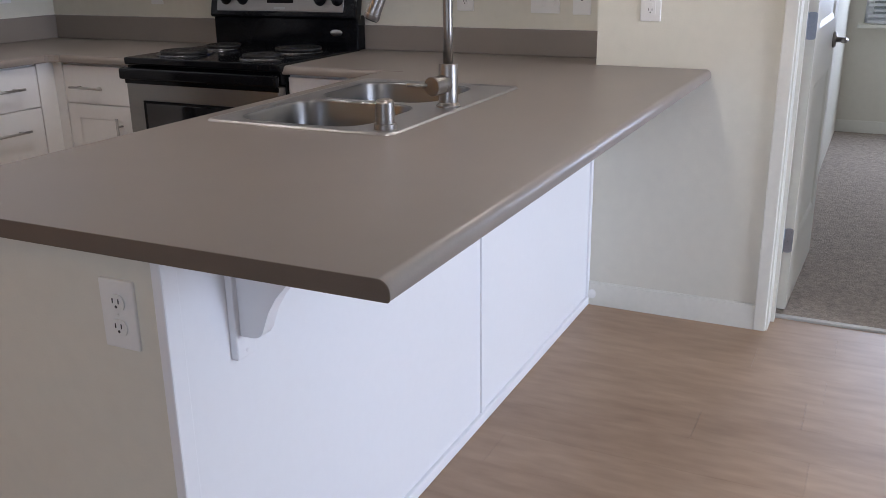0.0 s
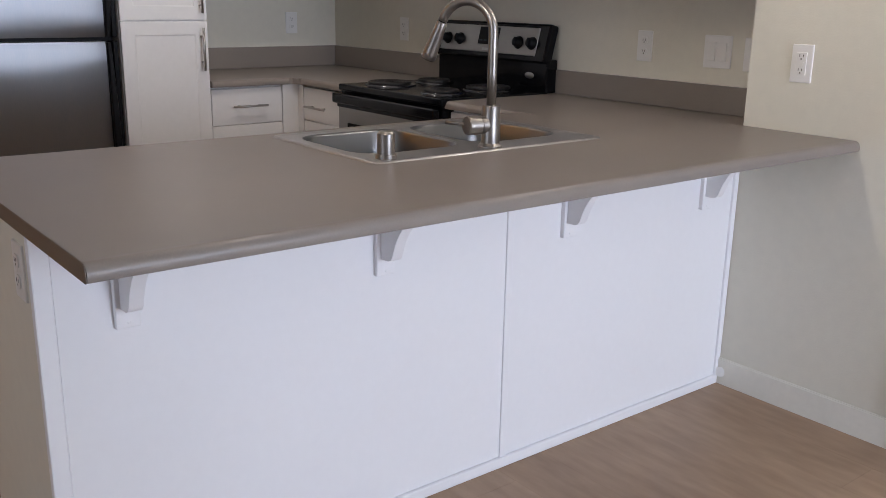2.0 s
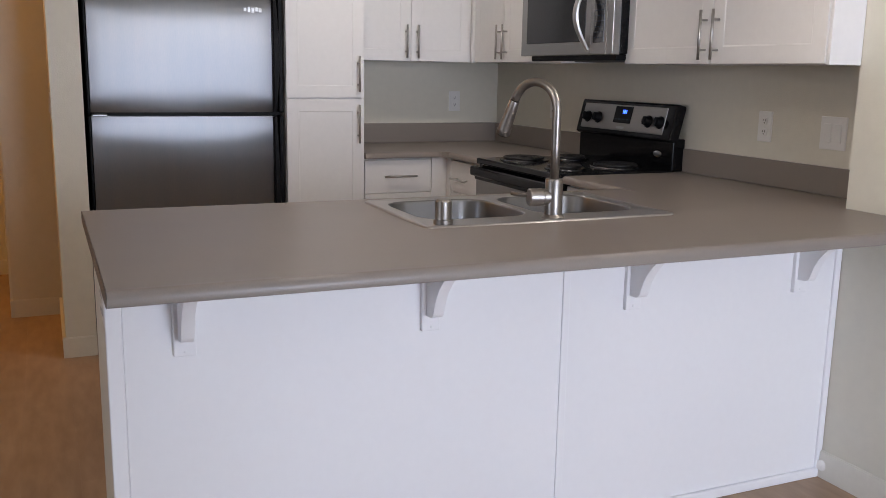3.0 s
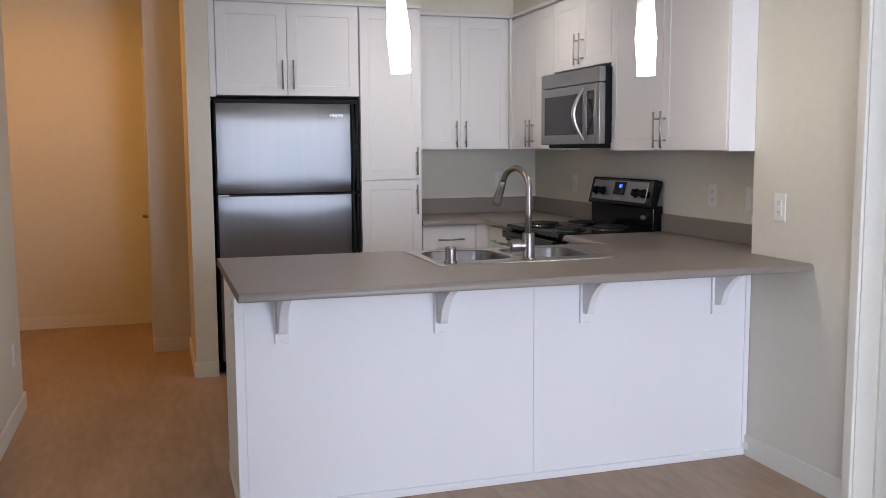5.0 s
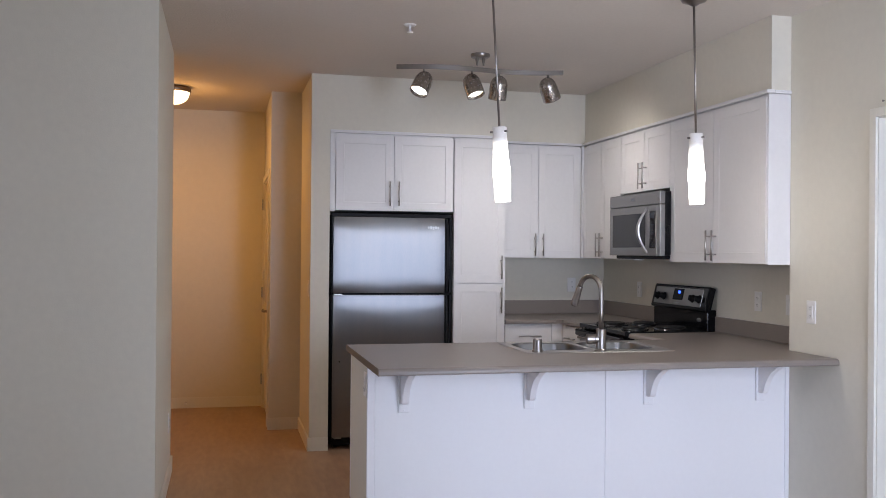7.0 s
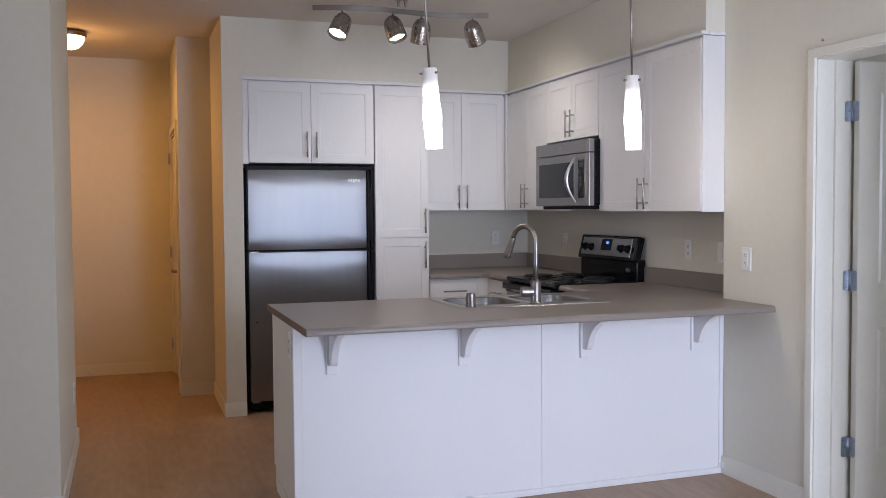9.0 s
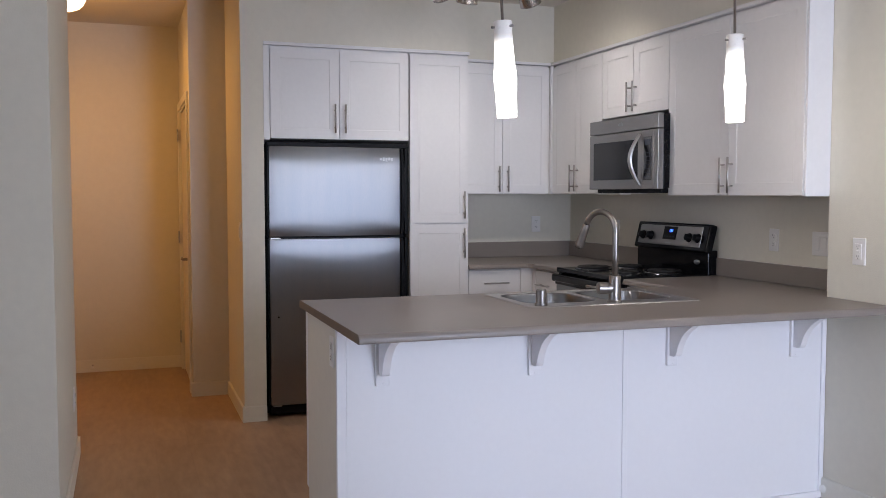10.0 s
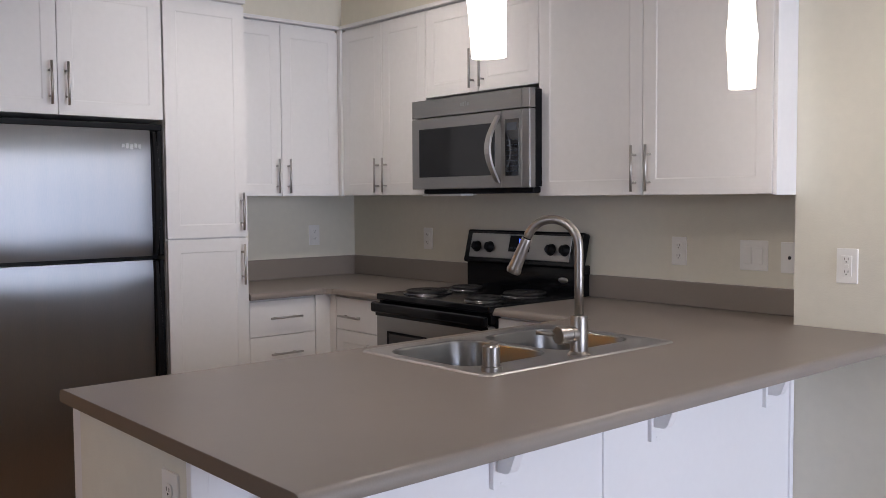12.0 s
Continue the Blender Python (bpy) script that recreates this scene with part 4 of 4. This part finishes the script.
part("lamp_cover", box(-1.80, -1.52, MY + 0.045, MY + 0.12, MZ0 - 0.032, MZ0 - 0.022, 0.003), M_PLATE, mw)


# ---- outlets and switches ----
def plate(name, x, y, z, facing, kind, label, w=0.071, h=0.116, group="wall outlets"):
    m = front(x, y, z, facing)
    o = thing(name, x, y, z - h / 2, label, "outlet" if "outlet" in name else "switch", group)
    part("plate", moved(box(-w / 2, w / 2, -0.0055, 0.004, -h / 2, h / 2, 0.003, 3), m), M_PLATE, o)
    if kind == "duplex":
        part("screw", moved(lathe([(0, 0.0012), (0.002, 0.001), (0.0026, 0)], 10, pose(0, -0.006, 0, 90, 0, 0)), m), M_PLATE, o)
        for dz in (0.021, -0.021):
            f = part("socket", moved(prism([(0.0165 * math.cos(radians(a)) * 1.02, max(-0.0135, min(0.0135, 0.0165 * math.sin(radians(a)))) + dz) for a in range(0, 360, 20)], 0.003, pose(0, -0.0085, 0)), m), M_PLATE, o)
            for sx in (-0.006, 0.006):
                part("slot", moved(box(sx - 0.001, sx + 0.001, -0.0091, -0.008, dz - 0.001, dz + 0.007), m), M_SLOT, f)
            part("slot", moved(lathe([(0, 0.0006), (0.0024, 0.0005), (0.0026, 0)], 10, pose(0, -0.0085, dz - 0.0065, 90, 0, 0)), m), M_SLOT, f)
    elif kind == "gfci":
        f = part("socket", moved(box(-0.017, 0.017, -0.009, -0.004, -0.034, 0.034, 0.001), m), M_PLATE, o)
        for dz in (0.021, -0.021):
            for sx in (-0.006, 0.006):
                part("slot", moved(box(sx - 0.001, sx + 0.001, -0.0096, -0.0085, dz - 0.001, dz + 0.007), m), M_SLOT, f)
            part("slot", moved(box(-0.002, 0.002, -0.0096, -0.0085, dz - 0.009, dz - 0.005), m), M_SLOT, f)
        part("button", moved(box(-0.008, 0.008, -0.0105, -0.0085, -0.005, 0.005, 0.0005), m), M_PLATE, f)
    elif kind == "rocker":
        k = max(1, round((w - 0.03) / 0.046))
        for i in range(k):
            cx = (i - (k - 1) / 2) * 0.046
            part("rocker", moved(box(cx - 0.0165, cx + 0.0165, -0.0095, -0.004, -0.033, 0.033, 0.002), m), M_PLATE, o)
    elif kind == "jack":
        part("jack", moved(lathe([(0, 0.006), (0.004, 0.006), (0.006, 0.002), (0.007, 0)], 12, pose(0, -0.006, 0, 90, 0, 0)), m), M_SLOT, o, "dark round jack")
    return o


plate("wall_outlet", 0.185, NW, 1.127, "S", "gfci", "white outlet plate on the cream wall above the counter")
plate("wall_outlet", WW, 3.918, 1.154, "E", "duplex", "white outlet plate in the kitchen corner")
plate("wall_outlet", -2.20, KW, 1.143, "S", "duplex", "white outlet plate beside the range")
plate("wall_outlet", -0.605, KW, 1.137, "S", "duplex", "white outlet plate above the counter")
plate("light_switch", -0.270, KW, 1.133, "S", "rocker", "white double rocker switch plate", w=0.116, group="wall switches")
plate("wall_outlet", -0.124, KW, 1.130, "S", "jack", "white plate with a small jack beside the wall corner")
plate("wall_outlet", -0.093, 1.765, 0.778, "S", "duplex", "white outlet plate on the cream peninsula end")
plate("wall_outlet", -1.58, 0.776, 0.353, "N", "duplex", "white outlet plate low on the hall wall")
plate("light_switch", -2.345, 1.695, 1.145, "S", "rocker", "white switch plate on the hall wall", group="wall switches")


# ---- lamps ----
def pendant(x, y, zb, xc, yc):
    """A pendant that hangs a little out of plumb, from its canopy at xc, yc."""
    p = thing("pendant_lamp", x, y, zb, "lit opal glass pendant lamp on a thin metal stem", "pendant lamp", "pendants over the counter")
    d = Vector((xc - x, yc - y, H - zb)).normalized()
    m = Matrix.Translation((x, y, zb)) @ Vector((0, 0, 1)).rotation_difference(d).to_matrix().to_4x4()
    part("shade", lathe([(0.001, 0.347), (0.031, 0.347), (0.033, 0.345), (0.0335, 0.30), (0.037, 0.20), (0.043, 0.145), (0.0395, 0.09), (0.036, 0.0), (0.033, 0.0), (0.0365, 0.09), (0.039, 0.145)], 32, m), M_SHADE, p, "white opal glass shade, lit")
    part("stem", rod(m @ Vector((0, 0, 0.345)), (xc, yc, H - 0.02), 0.0055, 12), M_NICKEL, p)
    part("canopy", lathe([(0, -0.04), (0.012, -0.04), (0.03, -0.028), (0.058, -0.018), (0.066, -0.006), (0.066, 0)], 28, pose(xc, yc, H)), M_NICKEL, p)
    for a in (30, 150, 270):
        part("screw", lathe([(0, 0.014), (0.005, 0.012), (0.005, 0), (0.0025, 0), (0.0025, -0.006)], 10, m @ pose(0.033 * math.cos(radians(a)), 0.033 * math.sin(radians(a)), 0.325, 0, 90, a)), M_NICKEL, p)
    lamp("pendant_glow", "POINT", m @ pose(0, 0, -0.05), 3.8, SOFTW, 0.05)
    return p


pendant(0.180, 2.360, 1.652, 0.190, 2.296)
pendant(0.172, 3.360, 1.663, 0.176, 3.334)

tr = thing("track_light", -1.33, 2.67, H - 0.1, "brushed nickel wavy track light with four spot heads", "track light")
part("canopy", lathe([(0, -0.022), (0.055, -0.022), (0.062, -0.016), (0.062, 0)], 28, pose(-1.33, 2.672, H)), M_NICKEL, tr)
for dy in (-0.022, 0.022):
    part("hanger", lathe([(0.009, -0.02), (0.012, -0.03), (0.007, -0.06), (0.006, -0.072)], 14, pose(-1.33, 2.672 + dy, H)), M_NICKEL, tr)
wave = []
for i in range(41):
    u = i / 40
    wave.append((-1.457 + 0.105 * u + 0.045 * math.sin(2 * math.pi * u), 2.155 + 1.085 * u))
bmw = bmesh.new()
rows = []
for x, y in wave:
    rows.append([bmw.verts.new((x + dx, y, z)) for dx, z in ((-0.006, H - 0.098), (0.006, H - 0.098), (0.006, H - 0.068), (-0.006, H - 0.068))])
for a, b in zip(rows, rows[1:]):
    for k in range(4):
        bmw.faces.new((a[k], a[(k + 1) % 4], b[(k + 1) % 4], b[k]))
bmw.faces.new(rows[0]), bmw.faces.new(rows[-1][::-1])
bmesh.ops.recalc_face_normals(bmw, faces=bmw.faces[:])
part("bar", bmw, M_NICKEL, tr, "wavy brushed nickel bar")


def spot_head(u, aim, lit):
    x = -1.457 + 0.105 * u + 0.045 * math.sin(2 * math.pi * u)
    y = 2.155 + 1.085 * u
    top = Vector((x, y, H - 0.172))
    d = Vector(aim).normalized()
    part("stem", rod((x, y, H - 0.098), (x, y, H - 0.172), 0.0055, 10), M_NICKEL, tr)
    m = Matrix.Translation(top) @ d.to_track_quat("Z", "Y").to_matrix().to_4x4() @ pose(0, 0, -0.048)
    hd = part("head", lathe([(0, -0.012), (0.015, -0.011), (0.032, -0.003), (0.047, 0.014), (0.056, 0.038), (0.059, 0.065), (0.060, 0.135), (0.060, 0.140), (0.056, 0.140), (0.054, 0.08), (0.04, 0.04), (0, 0.03)], 28, m), M_HEAD, tr, "brushed nickel spot head")
    part("bulb", lathe([(0, 0.134), (0.025, 0.131), (0.044, 0.125), (0.051, 0.117), (0.03, 0.08), (0, 0.06)], 24, m), M_BULB, hd, "lit reflector bulb")
    p = m @ Vector((0, 0, 0.150))
    lamp("track_spot", "SPOT", look(p, p + d), lit, SOFTW, 0.045, angle=150, blend=1.0)


spot_head(0.153, (0.30, -0.42, -0.85), 5)
spot_head(0.442, (0.30, 0.22, -0.88), 6)
spot_head(0.617, (-0.36, -0.02, -0.92), 15)
spot_head(0.915, (-0.32, 0.44, -0.84), 18)

LX, LY = -3.09, 0.717
hl = thing("ceiling_light", LX, LY, H - 0.13, "flush hall ceiling light with lit glass dome and bronze rim", "ceiling light")
M_RIM = material("bronze_rim", (0.22, 0.16, 0.11), 0.35, 0.9, var=0.1)
part("rim", lathe([(0.116, 0), (0.122, -0.012), (0.124, -0.034), (0.116, -0.042), (0.106, -0.036)], 40, pose(LX, LY, H)), M_RIM, hl, "bronze metal rim")
part("dome", lathe([(0.112, -0.038), (0.108, -0.062), (0.094, -0.092), (0.068, -0.116), (0.034, -0.130), (0, -0.134)], 40, pose(LX, LY, H)), M_DOME, hl, "lit frosted glass dome")
sp = thing("fire_sprinkler", -0.71, 2.09, H - 0.03, "small white ceiling fire sprinkler", "sprinkler")
part("escutcheon", lathe([(0, -0.006), (0.03, -0.006), (0.036, 0)], 20, pose(-0.71, 2.09, H)), M_PLATE, sp)
part("nozzle", lathe([(0, -0.045), (0.018, -0.044), (0.018, -0.041), (0.007, -0.038), (0.007, -0.006)], 16, pose(-0.71, 2.09, H)), M_PLATE, sp)

# caulk smear at the foot of the peninsula, nail above the casing
part("caulk_smear", lathe([(0, 0.004), (0.6, 0.003), (1, 0)], 14, pose(0.028, NW - 0.0125, 0.045, 90, 0, 20) @ Matrix.Diagonal((0.034, 0.019, 1, 1))), M_PLATE, bpy.data.objects["baseboard_north"], "dab of white caulk")
nail = thing("wall_nail", 0.70, NW, 2.115, "small nail in the wall above the door casing", "nail")
part("head", lathe([(0, 0.012), (0.005, 0.011), (0.005, 0.008), (0.0018, 0.008), (0.0018, 0)], 10, pose(0.70, NW, 2.118, 90, 0, 0)), M_NICKEL, nail)

# ---- floor planks ----
fl = bpy.data.objects["floor"]
PW, PL = 0.178, 1.22
plank_mesh = {}
far = []


def plank(x0, x1, y0, y1):
    if y0 < -0.5:
        far.append((x0, x1 - 0.0007, y0, y1 - 0.0004))
        return
    key = (round(x1 - x0, 3), round(y1 - y0, 3))
    if key not in plank_mesh:
        bm = box(0, key[0] - 0.0007, 0, key[1] - 0.0004, -0.008, 0)
        me = bpy.data.meshes.new("plank")
        bm.to_mesh(me)
        bm.free()
        me.materials.append(M_PLANK)
        plank_mesh[key] = me
    o = new("plank", plank_mesh[key])
    o.parent, o.location = fl, (x0, y0, 0)


rng = random.Random(5)
JOINTS = {-1: 0.885, 0: 0.57, 2: 0.892, 3: 0.66}   # end joints by row, counted from y = 3.125
y = 3.125 - 36 * PW
while y < 4.13:
    y1 = min(y + PW, 4.135)
    xa = -4.22 if y > -0.5 and y < 1.9 else (-2.9 if y >= 1.9 else -0.6)
    row = round((y - 3.125) / PW)
    x = xa - rng.uniform(0.05, 1.2)
    if row in JOINTS:
        x = JOINTS[row] - PL * math.ceil((JOINTS[row] - xa) / PL)
    while x < 4.95:
        if min(x + PL, 4.95) - max(x, xa) > 0.02:
            plank(max(x, xa), min(x + PL, 4.95), y, y1)
        x += PL
    y += PW

verts, faces = [], []
for x0, x1, y0, y1 in far:
    k = len(verts)
    verts += [(x, yy, z) for z in (-0.008, 0.0) for x, yy in ((x0, y0), (x1, y0), (x1, y1), (x0, y1))]
    faces += [(k + 4, k + 5, k + 6, k + 7), (k, k + 1, k + 5, k + 4), (k + 1, k + 2, k + 6, k + 5), (k + 2, k + 3, k + 7, k + 6), (k + 3, k, k + 4, k + 7)]
me = bpy.data.meshes.new("planks")
me.from_pydata(verts, [], faces)
me.materials.append(M_PLANK)
o = new("planks", me)
o.parent = fl
tagged(o, kind="stuff")
